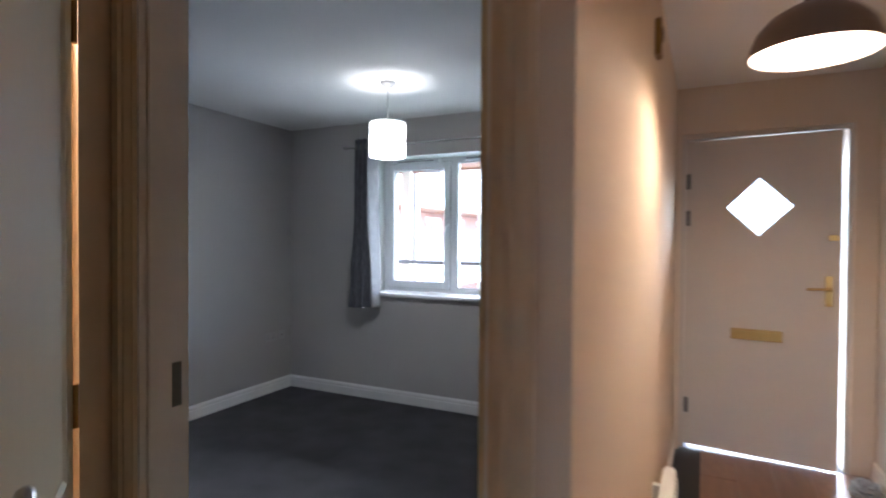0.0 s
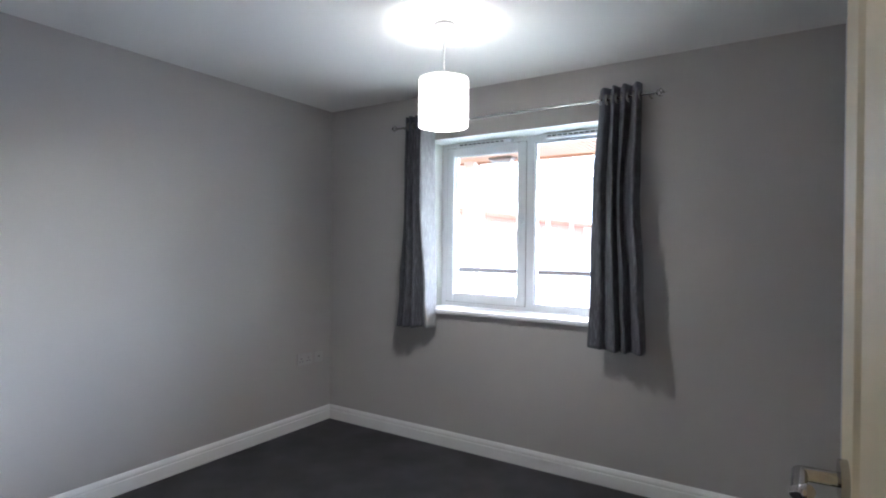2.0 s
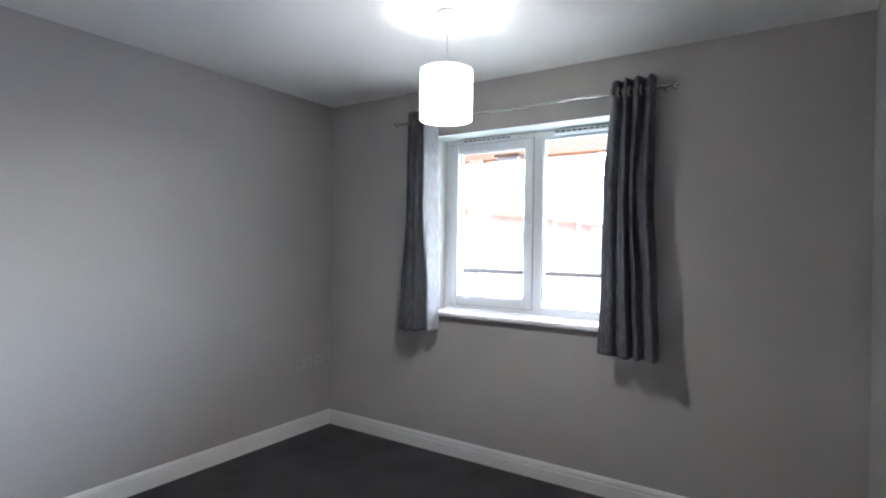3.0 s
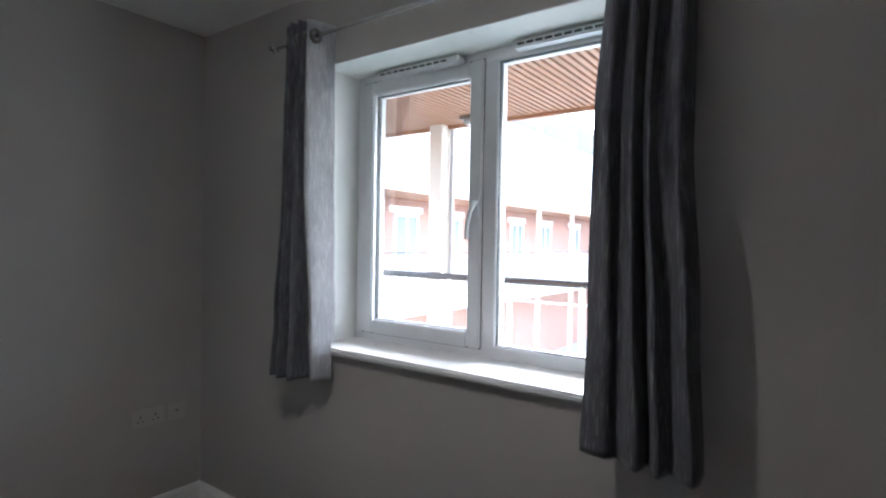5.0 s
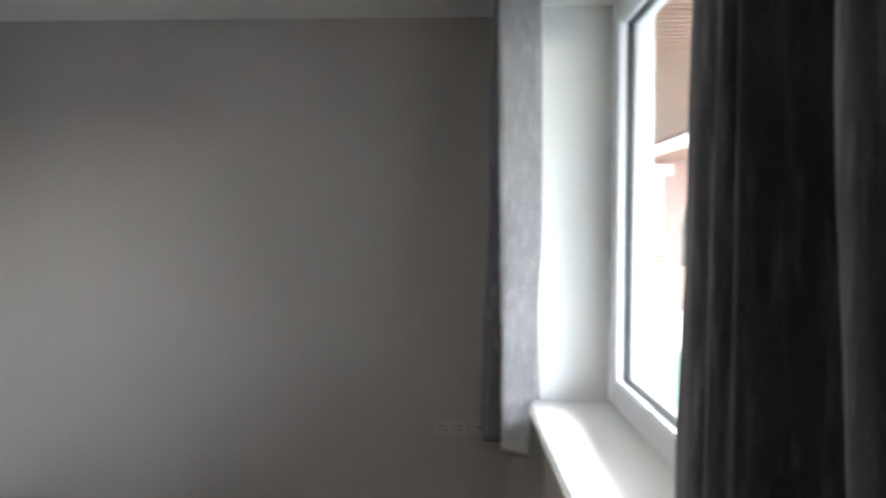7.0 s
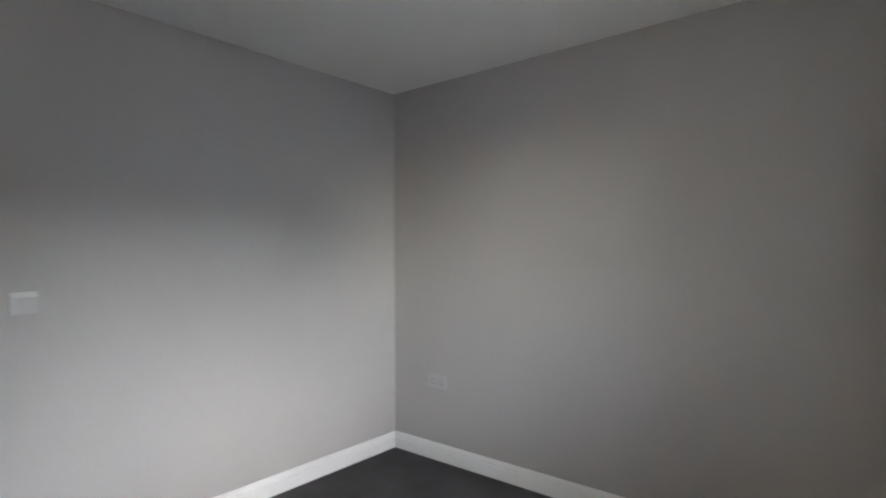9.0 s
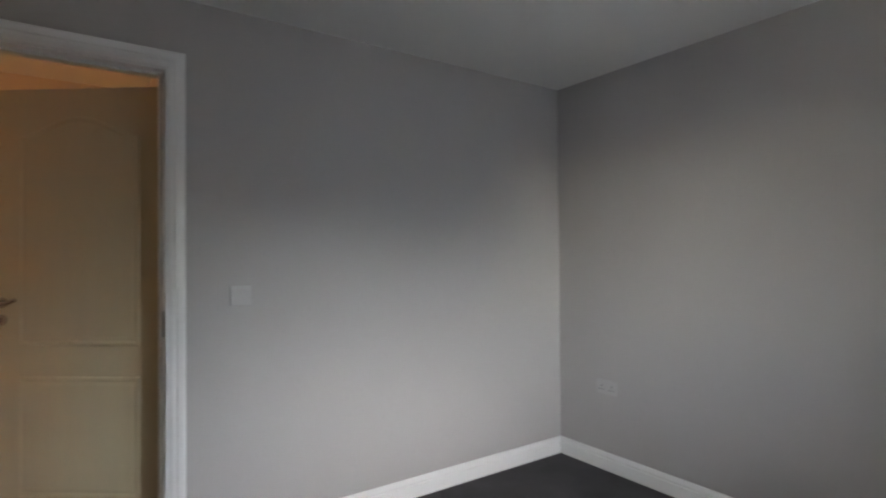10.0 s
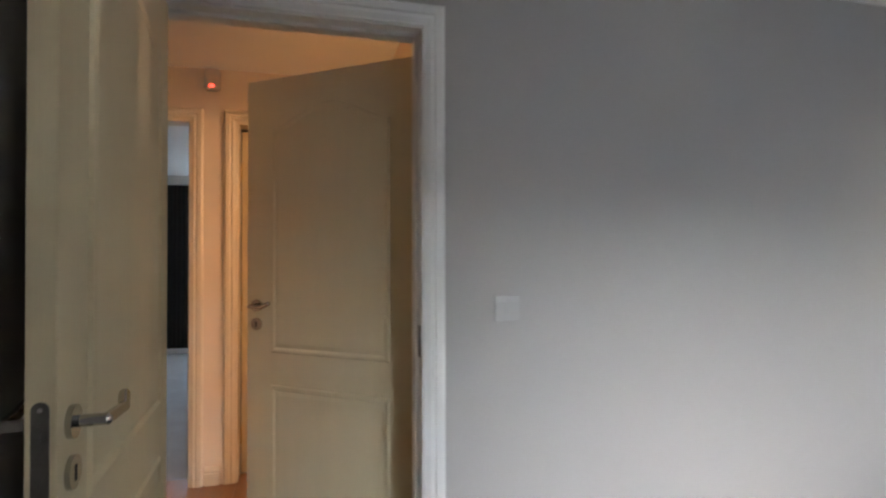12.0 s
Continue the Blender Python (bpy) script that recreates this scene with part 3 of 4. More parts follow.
# ---- sockets and switch ----
def faceplate(name, width, place, label, category, gangs, kind):
    """A plate in its own x-z plane that looks towards -y."""
    ob = thing(name, label, category, place)
    if kind == "switch":      # the upper third of the plate slopes back to the wall
        plate = sweep(bmesh.new(), [(0, 0.043), (0.0065, 0.043), (0.011, 0.024), (0.011, -0.040), (0.009, -0.043), (0, -0.043)], (-width / 2, 0, 0), (width / 2, 0, 0), (0, -1, 0))
    else:
        plate = boxes((-width / 2, width / 2, -0.009, 0, -0.043, 0.043), bevel=0.003)
    part("plate", plate, PLASTIC, ob, smooth=kind != "switch")
    for g in range(gangs):
        x = (g - (gangs - 1) / 2) * width / max(1, gangs) * 0.92
        if kind == "socket":
            part("rocker", boxes((x - 0.012, x + 0.002, -0.0115, -0.008, 0.014, 0.034), bevel=0.001), PLASTIC, ob, "white rocker switch")
            part("pin_holes", boxes((x - 0.003, x + 0.003, -0.0093, -0.0085, 0.0, 0.010), (x - 0.016, x - 0.008, -0.0093, -0.0085, -0.018, -0.013), (x + 0.008, x + 0.016, -0.0093, -0.0085, -0.018, -0.013)), DARK_SLOT, ob, "dark socket holes")
        elif kind == "aerial":
            part("outlet", rods(((x, -0.008, 0), (x, -0.014, 0)), r=0.006), STEEL, ob, "round metal aerial outlet")
        else:
            part("rocker", boxes((x - 0.011, x + 0.011, -0.0125, -0.008, -0.02, 0.02), bevel=0.002), PLASTIC, ob, "white rocker switch")
    return ob


faceplate("double_socket", 0.146, pose(0, -0.262, 0.492, 0, 0, 90), "white double plug socket on the grey wall", "socket", 2, "socket")
faceplate("aerial_socket", 0.086, pose(0, -0.128, 0.492, 0, 0, 90), "white aerial socket plate on the grey wall", "socket", 1, "aerial")
faceplate("double_socket", 0.146, pose(0, -2.555, 0.487, 0, 0, 90), "white double plug socket low on the bare wall", "socket", 2, "socket")
faceplate("light_switch", 0.086, pose(1.990, YS, 1.101, 0, 0, 180), "white light switch beside the bedroom door", "light switch", 1, "switch")

# ---- doors ----
def moulded_door(name, width, height, place, label, gap=0.006, lz=1.043, knuckle=0.004):
    """Two-panel moulded door; hinge edge on x = 0, leaf along +x, faces on y = 0 and y = -0.04."""
    ob = thing(name, label, "door", place)
    t = 0.040
    bm = boxes((0, width, -t, 0, gap, height), bevel=0.0015)
    part("leaf", bm, DOOR_CREAM, ob)
    st = 0.105
    for side in (0, -t):
        s = 1 if side == 0 else -1
        for z0, z1, arched in ((0.20, 0.74, False), (0.875, height - 0.125, True)):
            outline = []
            x0, x1 = st, width - 0.13
            outline += [(x0, z0), (x1, z0), (x1, z1 - (0.09 if arched else 0))]
            if arched:
                for q in range(1, 20):
                    f = q / 20
                    outline.append((x1 + (x0 - x1) * f, z1 - 0.09 + 0.09 * (0.5 - 0.5 * math.cos(2 * math.pi * f)) ** 0.8))
                outline.append((x0, z1 - 0.09))
            else:
                outline.append((x0, z1))
            pm = bmesh.new()
            cx, cz = (x0 + x1) / 2, (z0 + z1) / 2
            rings = []
            for shrink, d in ((0.0, 0.0005), (0.006, 0.007), (0.014, 0.007), (0.024, 0.0015), (0.04, 0.004), (0.05, 0.004)):
                ring = []
                for x, z in outline:
                    fx, fz = 1 - shrink / ((x1 - x0) / 2), 1 - shrink / ((z1 - z0) / 2)
                    ring.append(pm.verts.new((cx + (x - cx) * fx, side + s * d, cz + (z - cz) * fz)))
                rings.append(ring)
            k = len(outline)
            for a, b in zip(rings, rings[1:]):
                for i in range(k):
                    pm.faces.new((a[i], a[(i + 1) % k], b[(i + 1) % k], b[i]))
            pm.faces.new(rings[-1])
            part("panel_moulding", pm, DOOR_CREAM, ob)
    plate = boxes((width - 0.0005, width + 0.0015, -0.0315, -0.0085, lz - 0.100, lz + 0.034))
    for z in (lz - 0.100, lz + 0.034):
        rod(plate, (width - 0.0005, -0.020, z), (width + 0.0014, -0.020, z), 0.0115, 24)
    lock = part("lock_face", plate, STEEL, ob, "dark steel lock face with rounded ends")
    for z in (lz - 0.098, lz + 0.034):
        part("screw", rods(((width + 0.001, -0.020, z), (width + 0.0022, -0.020, z)), r=0.0035, segments=12), CHROME, lock)
    part("latch_bolt", boxes((width, width + 0.010, -0.026, -0.014, lz - 0.01, lz + 0.01), bevel=0.002), STEEL, lock)
    for side, s in ((0, 1), (-t, -1)):
        hb = bmesh.new()
        x = width - 0.055
        y = side
        rod(hb, (x, y, lz), (x, y + s * 0.009, lz), 0.026, 28)
        lever_path(hb, [(x, y + s * 0.006, lz), (x, y + s * 0.050, lz), (x - 0.070, y + s * 0.056, lz), (x - 0.100, y + s * 0.050, lz + 0.014)], 0.0095)
        part("lever_handle", hb, CHROME, ob, "chrome lever handle on a round rose", smooth=True)
        kb = bmesh.new()
        rod(kb, (x, y, lz - 0.078), (x, y + s * 0.008, lz - 0.078), 0.026, 28)
        esc = part("escutcheon", kb, CHROME, ob, "round chrome keyhole escutcheon", smooth=True)
        part("keyhole", boxes((x - 0.003, x + 0.003, y + s * 0.0081, y + s * 0.009, lz - 0.091, lz - 0.067)), DARK_SLOT, esc)
    for z in (0.22, 1.0, 1.78):
        part("hinge", rods(((0, knuckle, z - 0.045), (0, knuckle, z + 0.045)), r=0.006, segments=10), BRASS, ob, "brass butt hinge", smooth=True)
    return ob


moulded_door("bedroom_door", 0.82, 2.015, pose(3.044, YS + 0.006, 0, 0, 0, 92.7), "ivory moulded two-panel bedroom door standing open", lz=1.027, knuckle=-0.044)
moulded_door("bathroom_door", 0.75, 2.015, pose(3.015, PY - 0.125, 0, 0, 0, -93), "ivory moulded bathroom door standing wide open")
moulded_door("hall_door", 0.80, 2.03, pose(2.259, -3.170, 0, 0, 0, -37.4), "ivory moulded two-panel store door standing half open in the hall", lz=1.07)

fd = thing("front_door", "white front door with a diamond glass, standing ajar", "door", pose(FX0 + 0.03, 0.075, 0, 0, 0, -7.0))
FW = 0.83
dx, dz, dr = FW / 2 + 0.0, 1.565, 0.18
lm = bmesh.new()
for y in (0.0, 0.044):
    o = [lm.verts.new(p) for p in ((0, y, 0.012), (FW, y, 0.012), (FW, y, 2.0), (0, y, 2.0))]
    d = [lm.verts.new(p) for p in ((dx, y, dz - dr), (dx + dr, y, dz), (dx, y, dz + dr), (dx - dr, y, dz))]
    for a, b, c in ((0, 1, 0), (1, 2, 1), (2, 3, 2), (3, 0, 3)):
        lm.faces.new((o[a], o[b], d[(c + 1) % 4], d[c]))
lm.verts.ensure_lookup_table()
for k in range(4):
    lm.faces.new((lm.verts[k], lm.verts[(k + 1) % 4], lm.verts[8 + (k + 1) % 4], lm.verts[8 + k]))
    lm.faces.new((lm.verts[4 + k], lm.verts[4 + (k + 1) % 4], lm.verts[12 + (k + 1) % 4], lm.verts[12 + k]))
part("leaf", lm, FRONT_DOOR, fd)
part("diamond_pane", box(bmesh.new(), -dr / 1.4142, dr / 1.4142, 0.018, 0.024, -dr / 1.4142, dr / 1.4142), PANE, fd, "diamond window pane").matrix_basis = pose(dx, 0, dz, 0, 45, 0)
bead = part("glazing_bead", ring_frame(bmesh.new(), -dr / 1.4142 - 0.012, dr / 1.4142 + 0.012, -dr / 1.4142 - 0.012, dr / 1.4142 + 0.012, -0.010, 0.0, 0.014, 0.003), FRONT_DOOR, fd)
bead.matrix_basis = pose(dx, 0, dz, 0, 45, 0)
part("letter_plate", boxes((0.27, 0.55, -0.010, 0, 0.735, 0.805), (0.285, 0.535, -0.014, -0.010, 0.75, 0.79), bevel=0.003), BRASS, fd, "brass letter plate")
fh = bmesh.new()
box(fh, FW - 0.075, FW - 0.035, -0.008, 0, 0.97, 1.15, bevel=0.003)
lever_path(fh, [(FW - 0.055, -0.005, 1.075), (FW - 0.055, -0.05, 1.075), (FW - 0.16, -0.055, 1.072)], 0.009)
part("lever_handle", fh, BRASS, fd, "brass lever handle", smooth=True)
part("night_latch", boxes((FW - 0.065, FW - 0.012, -0.028, 0, 1.355, 1.39), bevel=0.004), BRASS, fd, "brass night latch")
for z in (0.27, 1.50, 1.74):
    part("hinge", boxes((-0.012, 0.028, -0.006, 0.0, z - 0.05, z + 0.05), bevel=0.002), STEEL, fd, "steel hinge")
stops = boxes((FX0 + 0.028, FX0 + 0.052, 0.124, 0.158, 0, FZ - 0.03), (FX0 + 0.028, FX1 - 0.028, 0.124, 0.158, FZ - 0.058, FZ - 0.03), bevel=0.002)
ff = thing("door_frame_5", "white front door frame", "door frame", kind="structure")
part("jamb", boxes((FX0, FX0 + 0.028, 0.02, 0.16, 0, FZ - 0.03), bevel=0.003), FRONT_DOOR, ff)
part("jamb", boxes((FX1 - 0.028, FX1, 0.02, 0.16, 0, FZ - 0.03), bevel=0.003), FRONT_DOOR, ff)
part("head", boxes((FX0, FX1, 0.02, 0.16, FZ - 0.03, FZ), bevel=0.003), FRONT_DOOR, ff)
part("door_stop", stops, FRONT_DOOR, ff)

# ---- hall things ----
hlx, hly = HALL_LAMP
hp = thing("hall_pendant", "brown metal dome pendant lit in the hall", "lamp", pose(hlx, hly, 0.03))
part("dome", spin(bmesh.new(), [(0.175, 1.885), (0.172, 1.91), (0.155, 1.955), (0.12, 1.995), (0.07, 2.025), (0.03, 2.04), (0.022, 2.07), (0.0, 2.07), (0.0, 2.066), (0.018, 2.066), (0.027, 2.034), (0.066, 2.02), (0.117, 1.991), (0.152, 1.951), (0.169, 1.908), (0.172, 1.885), (0.175, 1.885)], 48), [DOME], hp, "brown enamelled dome shade", smooth=True)
part("inner_lining", spin(bmesh.new(), [(0.168, 1.888), (0.166, 1.907), (0.149, 1.949), (0.115, 1.988), (0.065, 2.016), (0.027, 2.03)], 48), WHITE_STEEL, hp, "white inside of the shade", smooth=True)
part("cord", rods(((0, 0, 2.06), (0, 0, H - 0.03)), r=0.004, segments=8), DARK_RAIL, hp)
bb = bmesh.new()
bmesh.ops.create_uvsphere(bb, u_segments=20, v_segments=12, radius=0.028, matrix=Matrix.Translation((0, 0, 2.0)))
part("bulb", bb, WARM_BULB, hp, "lit warm bulb", smooth=True)
cb = thing("cupboard_lamp", "bare bulb on a short cord in the hall cupboard", "lamp", pose(*CUPBOARD_LAMP, 0))
part("cord", rods(((0, 0, 2.14), (0, 0, H)), r=0.004, segments=8), PLASTIC, cb)
part("lamp_holder", rods(((0, 0, 2.09), (0, 0, 2.15)), r=0.018), PLASTIC, cb)
bb = bmesh.new()
bmesh.ops.create_uvsphere(bb, u_segments=20, v_segments=12, radius=0.03, matrix=Matrix.Translation((0, 0, 2.07)))
part("bulb", bb, WARM_BULB, cb, "lit warm bulb", smooth=True)

rad = thing("radiator", "low white panel radiator on the cream hall wall", "radiator")
RX = XH + 0.03
part("panel", boxes((RX, RX + 0.05, -2.75, -1.46, 0.10, 0.43), bevel=0.008), WHITE_STEEL, rad, smooth=True)
for k in range(32):
    y = -2.72 + k * 0.039
    part("rib", boxes((RX + 0.049, RX + 0.056, y, y + 0.02, 0.13, 0.40), bevel=0.002), WHITE_STEEL, rad)
for y in (-2.6, -1.6):
    part("bracket", boxes((XH, RX, y, y + 0.03, 0.2, 0.4)), WHITE_STEEL, rad)
part("valve", rods(((RX + 0.025, -1.43, 0.0), (RX + 0.025, -1.43, 0.20)), ((RX + 0.025, -1.47, 0.18), (RX + 0.025, -1.40, 0.18)), r=0.014), PLASTIC, rad, "white radiator valve")
chime = thing("door_chime", "small brass door chime high on the hall wall", "door chime")
part("case", boxes((XH, XH + 0.022, -1.74, -1.66, 2.02, 2.15), bevel=0.004), BRASS, chime)
part("grille", boxes((XH + 0.022, XH + 0.026, -1.725, -1.675, 2.075, 2.12), bevel=0.002), DARK_SLOT, chime, "dark grille")
det = thing("motion_detector", "cream motion detector with a red light on the hall wall", "motion detector")
part("case", boxes((3.115, 3.195, PY, PY + 0.055, 2.205, 2.325), bevel=0.01), PLASTIC, det, smooth=True)
part("light", boxes((3.143, 3.167, PY + 0.055, PY + 0.058, 2.217, 2.234)), LED, det, "red indicator light")
bagm = bmesh.new()
bmesh.ops.create_icosphere(bagm, subdivisions=5, radius=0.12)
for v in bagm.verts:
    d = v.co.normalized()
    fold = 1 - abs(noise.noise(d * 2.1)) * 0.75 + 0.22 * (0.5 - abs(noise.noise(d * 5.5 + Vector((3, 1, 7)))))
    v.co = Vector((d.x * 0.07, d.y * 0.11, max(d.z, -0.35) * 0.06 + 0.02)) * fold + Vector((0.02, 0.02, 0.0)) * noise.noise(d * 9)
    v.co.z = max(v.co.z, 0.0)
    v.co += Vector((4.20, -0.28, 0.0))
solid("plastic_bag", bagm, BAG, "crumpled pale plastic bag on the hall floor", "bag", smooth=False)

# rooms beyond the hall
wm = bmesh.new()
ring_frame(wm, 3.2, 4.25, 0.25, 2.22, -8.98, -8.92, 0.06)
lw = thing("window_2", "white window of the room beyond the hall", "window", kind="structure")
part("window_frame", wm, UPVC, lw)
part("pane", boxes((3.26, 4.19, -8.952, -8.948, 0.31, 2.16)), PANE, lw).visible_shadow = False
dc = bmesh.new()
rows = [[dc.verts.new((3.80 + 0.64 * i / 80, -8.84 + 0.03 * math.sin(i * 0.95), z)) for i in range(81)] for z in (0.08, 2.2)]
for i in range(80):
    dc.faces.new((rows[0][i], rows[0][i + 1], rows[1][i + 1], rows[1][i]))
dco = solid("black_curtain", dc, DARK_CLOTH, "black curtain beside a bright window in the far room", "curtain", smooth=True)
mod = dco.modifiers.new("thickness", "SOLIDIFY")
mod.thickness = 0.006

# ---- outside ----
setting("ground", boxes((-400, 400, 0.6, 400, -3.2, -3.0), (-400, 400, -400, -9.2, -3.2, -3.0)), PAVING, "pale paving of the courtyard below", "ground")
RY, SOF = 1.45, 2.13

setting("walkway", slab([(9, OUT), (9, 1.58), (-1.40, 1.58), (-2.2, 2.353), (-6.5, 2.353), (-6.5, OUT)], -0.20, -0.03), DECK, "green coated access walkway outside the window", "walkway")
setting("walkway_far", slab([(-2.2, 2.353), (-5.25, 5.3), (-5.25, 26), (-6.5, 26), (-6.5, 2.353)], -0.20, -0.034), RENDER_WHITE, "pale concrete access deck of the opposite wing", "walkway")
setting("deck_edge", boxes((-1.4, 9, 1.58, 1.62, -0.24, -0.02), (-5.25, -5.19, 5.3, 26, -0.38, 0.0)), WHITE_STEEL, "white steel edge of the walkway", "edge beam")
# backing is near-black to paint the shade in the gaps between the slats
setting("soffit", boxes((-6.5, 9, OUT, 1.53, SOF + 0.03, SOF + 0.30)), DARK_SLOT, "stained timber slatted soffit over the walkway", "soffit")
setting("soffit_fascia", boxes((-6.5, 9, 1.53, 1.57, SOF - 0.02, SOF + 0.32), bevel=0.004), CEDAR, "stained timber edge board of the walkway roof", "fascia")
soff = bpy.data.objects["soffit"]


bl = thing("bulkhead_light", "unlit oblong grey bulkhead light under the timber soffit", "lamp", pose(0.76, 1.38, SOF, 0, 0, 0))
part("base", boxes((-0.12, 0.12, -0.055, 0.055, -0.022, 0.0), bevel=0.006), STEEL, bl, "dull metal base", smooth=True)
part("diffuser", boxes((-0.105, 0.105, -0.043, 0.043, -0.052, -0.020), bevel=0.014), ROOF, bl, "grey diffuser", smooth=True)


def fence_run(name, a, b, label, gap=0.44, fine=True, bar=0.005):
    """Walkway railing from a to b on the plan."""
    a, b = Vector((*a, 0)), Vector((*b, 0))
    ob = thing(name, label, "railing")
    up = lambda z: Vector((0, 0, z))
    part("handrail", rods((a + up(1.1), b + up(1.1)), r=0.022, segments=12), DARK_RAIL, ob, "dark round handrail", smooth=True)
    part("rail", rods((a + up(0.98), b + up(0.98)), r=0.007, segments=8), WHITE_STEEL, ob)
    part("rail", rods((a + up(0.08), b + up(0.08)), r=0.012, segments=8), WHITE_STEEL, ob)
    n = max(1, round((b - a).length / gap))
    for k in range(n + 1):
        p = a.lerp(b, k / n)
        part("post", rods((p + up(-0.03), p + up(1.09)), r=0.017, segments=10), WHITE_STEEL, ob, smooth=True)
    if fine:
        m = round((b - a).length / 0.11)
        for k in range(1, m):
            p = a.lerp(b, k / m)
            part("baluster", rods((p + up(0.08), p + up(0.98)), r=bar, segments=6), WHITE_STEEL, ob)
    return ob


fence_run("walkway_railing", (4.2, RY), (-1.35, RY), "white walkway railing with a dark handrail outside the window", 0.46, False)
fence_run("walkway_railing", (-1.40, RY + 0.05), (-5.2, 5.2), "white railing along the slanted walkway", 0.9, False)
fence_run("walkway_railing", (-5.2, 5.3), (-5.2, 24), "white railing of the opposite walkway", 1.4, bar=0.012)


def column(x, y, w, z1, label):
    ob = solid("column", boxes((x - w / 2, x + w / 2, y - w / 2, y + w / 2, -3.0, z1), bevel=0.006), COLUMN, label, "column", group="walkway columns")
    return ob


for x, y in ((0.36, 1.52), (-1.36, 1.52), (-2.54, 2.66), (-3.6, 3.68), (3.4, 1.52)):
    column(x, y, 0.11, SOF + 0.02, "white square steel column carrying the walkway roof")
for y in (6.4, 9.2, 12.0, 14.8, 17.6, 20.4):
    column(-5.25, y, 0.12, 5.6, "white square steel column of the opposite wing")
solid("downpipe", rods(((0.435, 1.56, -3), (0.435, 1.56, 2.12)), r=0.016), ROOF, "dark grey rainwater pipe beside a column", "downpipe", smooth=True)
solid("roof_beam", boxes((0, 6.2, -0.06, 0.06, 0, 0.2)), WHITE_STEEL, "white edge beam of the slanted walkway roof", "beam").matrix_basis = pose(-1.30, 1.46, SOF, 0, 0, 136)

wing = thing("opposite_wing", "red brick wing across the courtyard with white access decks", "building")
WXF = -6.5
lowwall = [(WXF - 0.3, WXF, -0.5, 26, -3.0, 2.55)]
part("wall", boxes(*lowwall), BRICK, wing, "red brick wall")
part("upper_wall", boxes((WXF - 0.3, WXF, -0.5, 26, 2.9, 5.6)), RENDER_WHITE, wing, "white rendered upper storey")
part("upper_deck", boxes((WXF - 0.3, -5.2, 3.0, 26, 2.55, 2.9)), RENDER_WHITE, wing, "white deck edge")
part("fascia", boxes((WXF, -5.19, 3.0, 26, 2.47, 2.55)), CEDAR, wing, "brown deck fascia")
part("roof", boxes((WXF - 4, -4.9, -0.5, 26, 5.6, 5.8)), ROOF, wing)
for y in range(6, 26, 1):
    part("upper_post", boxes((-5.24, -5.20, y - 0.02, y + 0.02, 2.9, 3.9)), WHITE_STEEL, wing)
part("upper_handrail", boxes((-5.25, -5.19, 3.2, 26, 3.9, 3.95)), WHITE_STEEL, wing)


def far_window(y0, y1, z0, z1, pane):
    w = part("window", ring_frame(bmesh.new(), y0 - 0.08, y1 + 0.08, z0 - 0.08, z1 + 0.08, -0.03, 0.05, 0.08, 0), RENDER_WHITE, wing)
    w.matrix_basis = Matrix(((0, 1, 0, WXF), (1, 0, 0, 0), (0, 0, 1, 0), (0, 0, 0, 1)))
    p = part("pane", boxes((y0, y1, 0.002, 0.02, z0, z1)), pane, w)
    part("lintel", boxes((y0 - 0.25, y1 + 0.25, -0.01, 0.03, z1 + 0.09, z1 + 0.27)), RENDER_WHITE, w)
    if z0 > 0.5:
        part("sill", boxes((y0 - 0.15, y1 + 0.15, 0.0, 0.10, z0 - 0.15, z0 - 0.085)), RENDER_WHITE, w)
    part("mullion", boxes(((y0 + y1) / 2 - 0.03, (y0 + y1) / 2 + 0.03, 0.02, 0.04, z0, z1)), RENDER_WHITE, w)


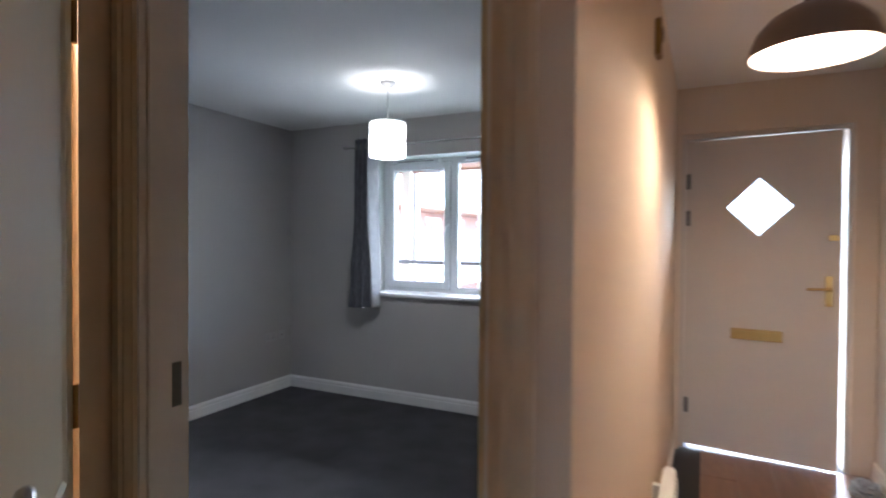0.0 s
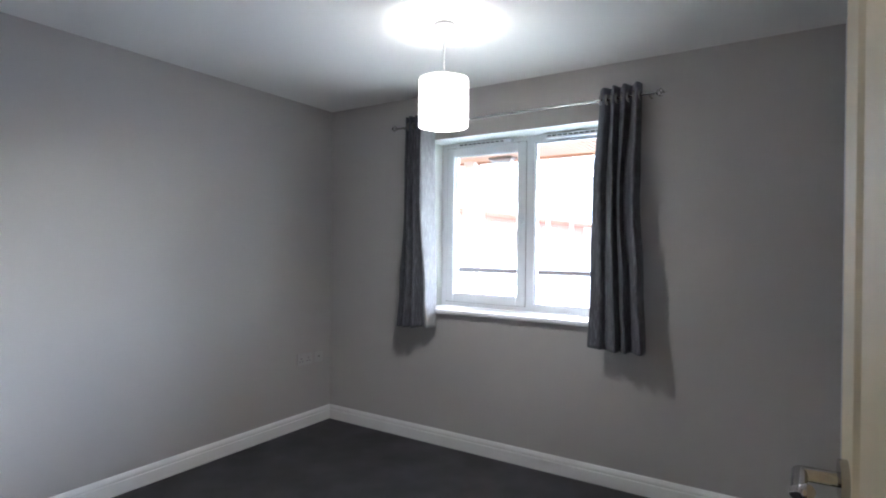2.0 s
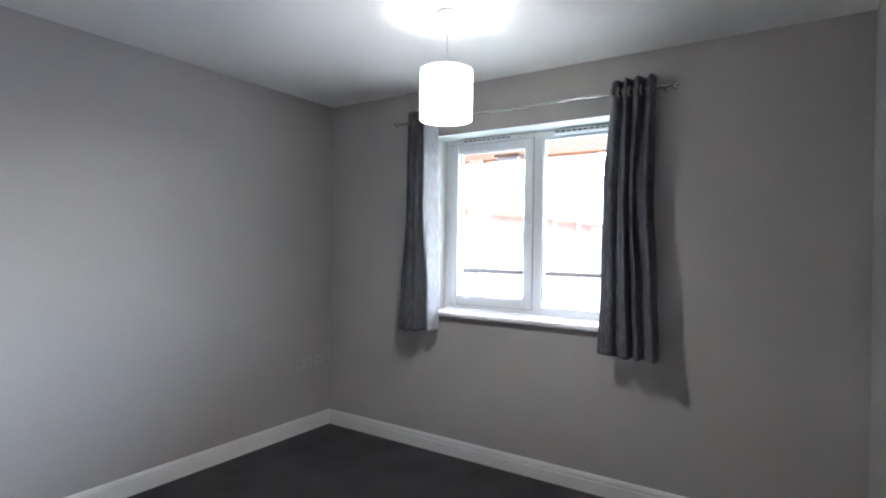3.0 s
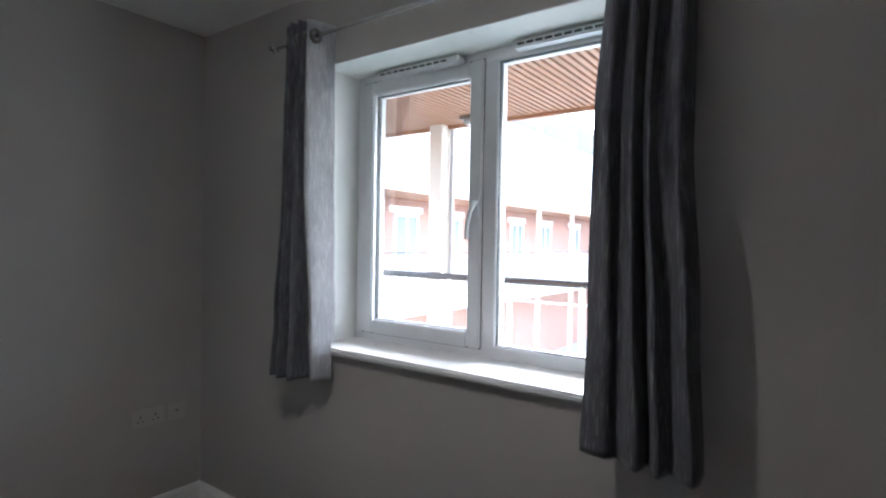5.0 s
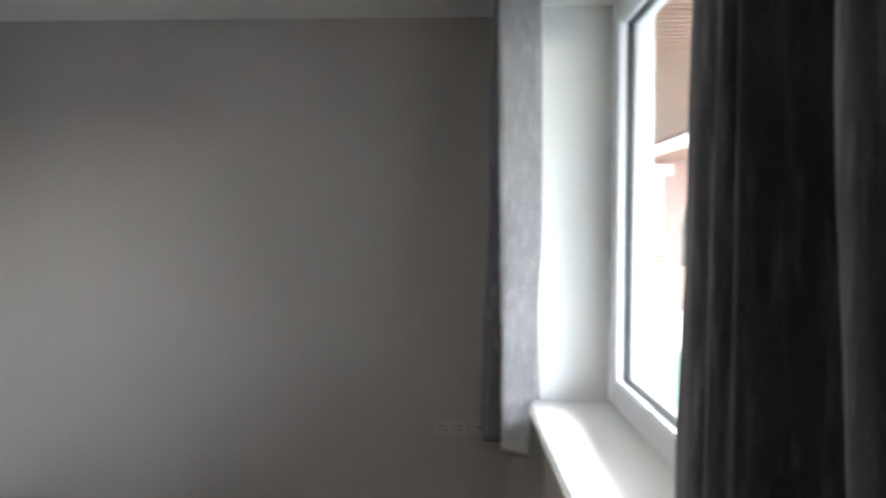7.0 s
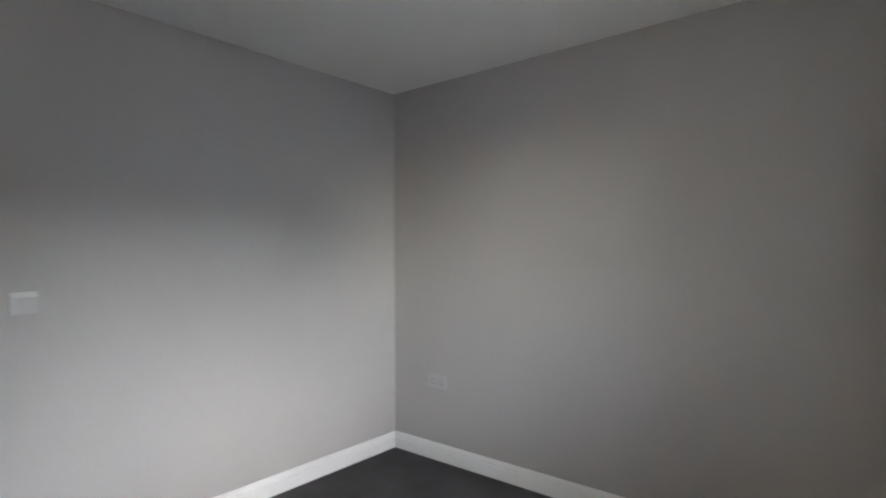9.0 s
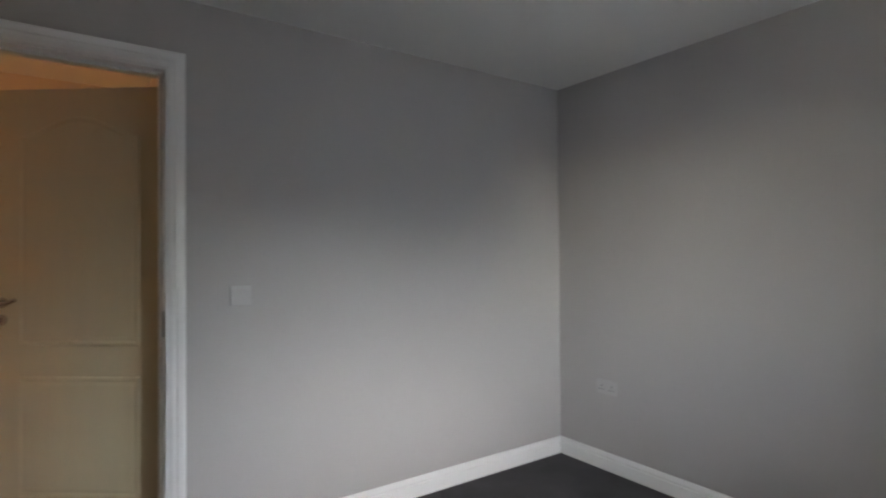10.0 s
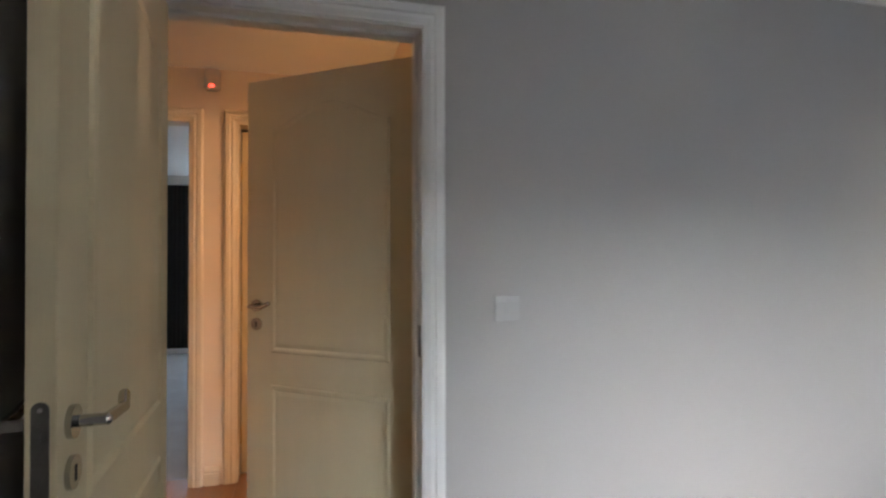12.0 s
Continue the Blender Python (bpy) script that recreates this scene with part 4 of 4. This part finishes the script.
for y0, y1, z0, z1, pane in ((2.75, 3.15, 1.08, 2.12, DARK_PANE), (4.75, 5.2, 0.95, 1.95, DARK_PANE), (7.2, 8.2, 1.1, 2.1, DARK_PANE), (9.0, 9.85, 0.0, 2.0, GREEN_PAINT),
                             (11.25, 11.9, 1.1, 2.0, DARK_PANE), (13.0, 13.7, 1.1, 2.0, DARK_PANE), (15.2, 16.0, 0.0, 2.0, GREEN_PAINT), (17.5, 18.4, 1.1, 2.0, DARK_PANE), (20.5, 21.4, 1.1, 2.0, DARK_PANE),
                             (7.4, 8.2, 3.7, 4.6, DARK_PANE), (10.5, 11.3, 3.7, 4.6, DARK_PANE), (13.6, 14.4, 3.7, 4.6, DARK_PANE), (17.0, 17.8, 3.7, 4.6, DARK_PANE)):
    far_window(y0, y1, z0, z1, pane)

# assumed building; its height is set to hold back light from the low sky
north = thing("assumed_far_block", "assumed pale block across the courtyard, added to screen low sky light", "building")
part("wall", boxes((-14, 14, 26, 27, -3, 5.0)), RENDER_WHITE, north, "pale rendered wall")
part("roof", boxes((-14, 14, 25.6, 30, 5.0, 5.2)), ROOF, north)

# ---- boards and slats ----
board_mesh = mesh_of("board", box(bmesh.new(), 0, 0.188, 0, 1.24, -0.012, 0, bevel=0.0012), LAMINATE)
hf = thing("hall_floor", "brown wood laminate boards in the hall", "floor", kind="structure")
col = 0
x = 1.32
while x < HE - 0.05:
    y = PY - 0.12 - (col * 0.41) % 1.24
    while y < OUT:
        wide = min(0.188, HE - x)
        y0, y1 = max(y, PY - 0.12), min(y + 1.24, YH if x < XH else 0.0)
        if y1 - y0 > 0.03:
            ob = new("board", board_mesh)
            ob.parent = hf
            ob.matrix_basis = Matrix.LocRotScale((x, y0, 0), None, (wide / 0.188, (y1 - y0) / 1.24, 1))
        y += 1.242
    x += 0.1895
    col += 1
slat_mesh = mesh_of("slat", box(bmesh.new(), 0, 0.031, OUT, 1.53, SOF, SOF + 0.02, bevel=0.003), CEDAR)
for k in range(265):
    ob = new("slat", slat_mesh)
    ob.parent = soff
    ob.matrix_basis = pose(-6.45 + k * 0.0405, 0, 0)
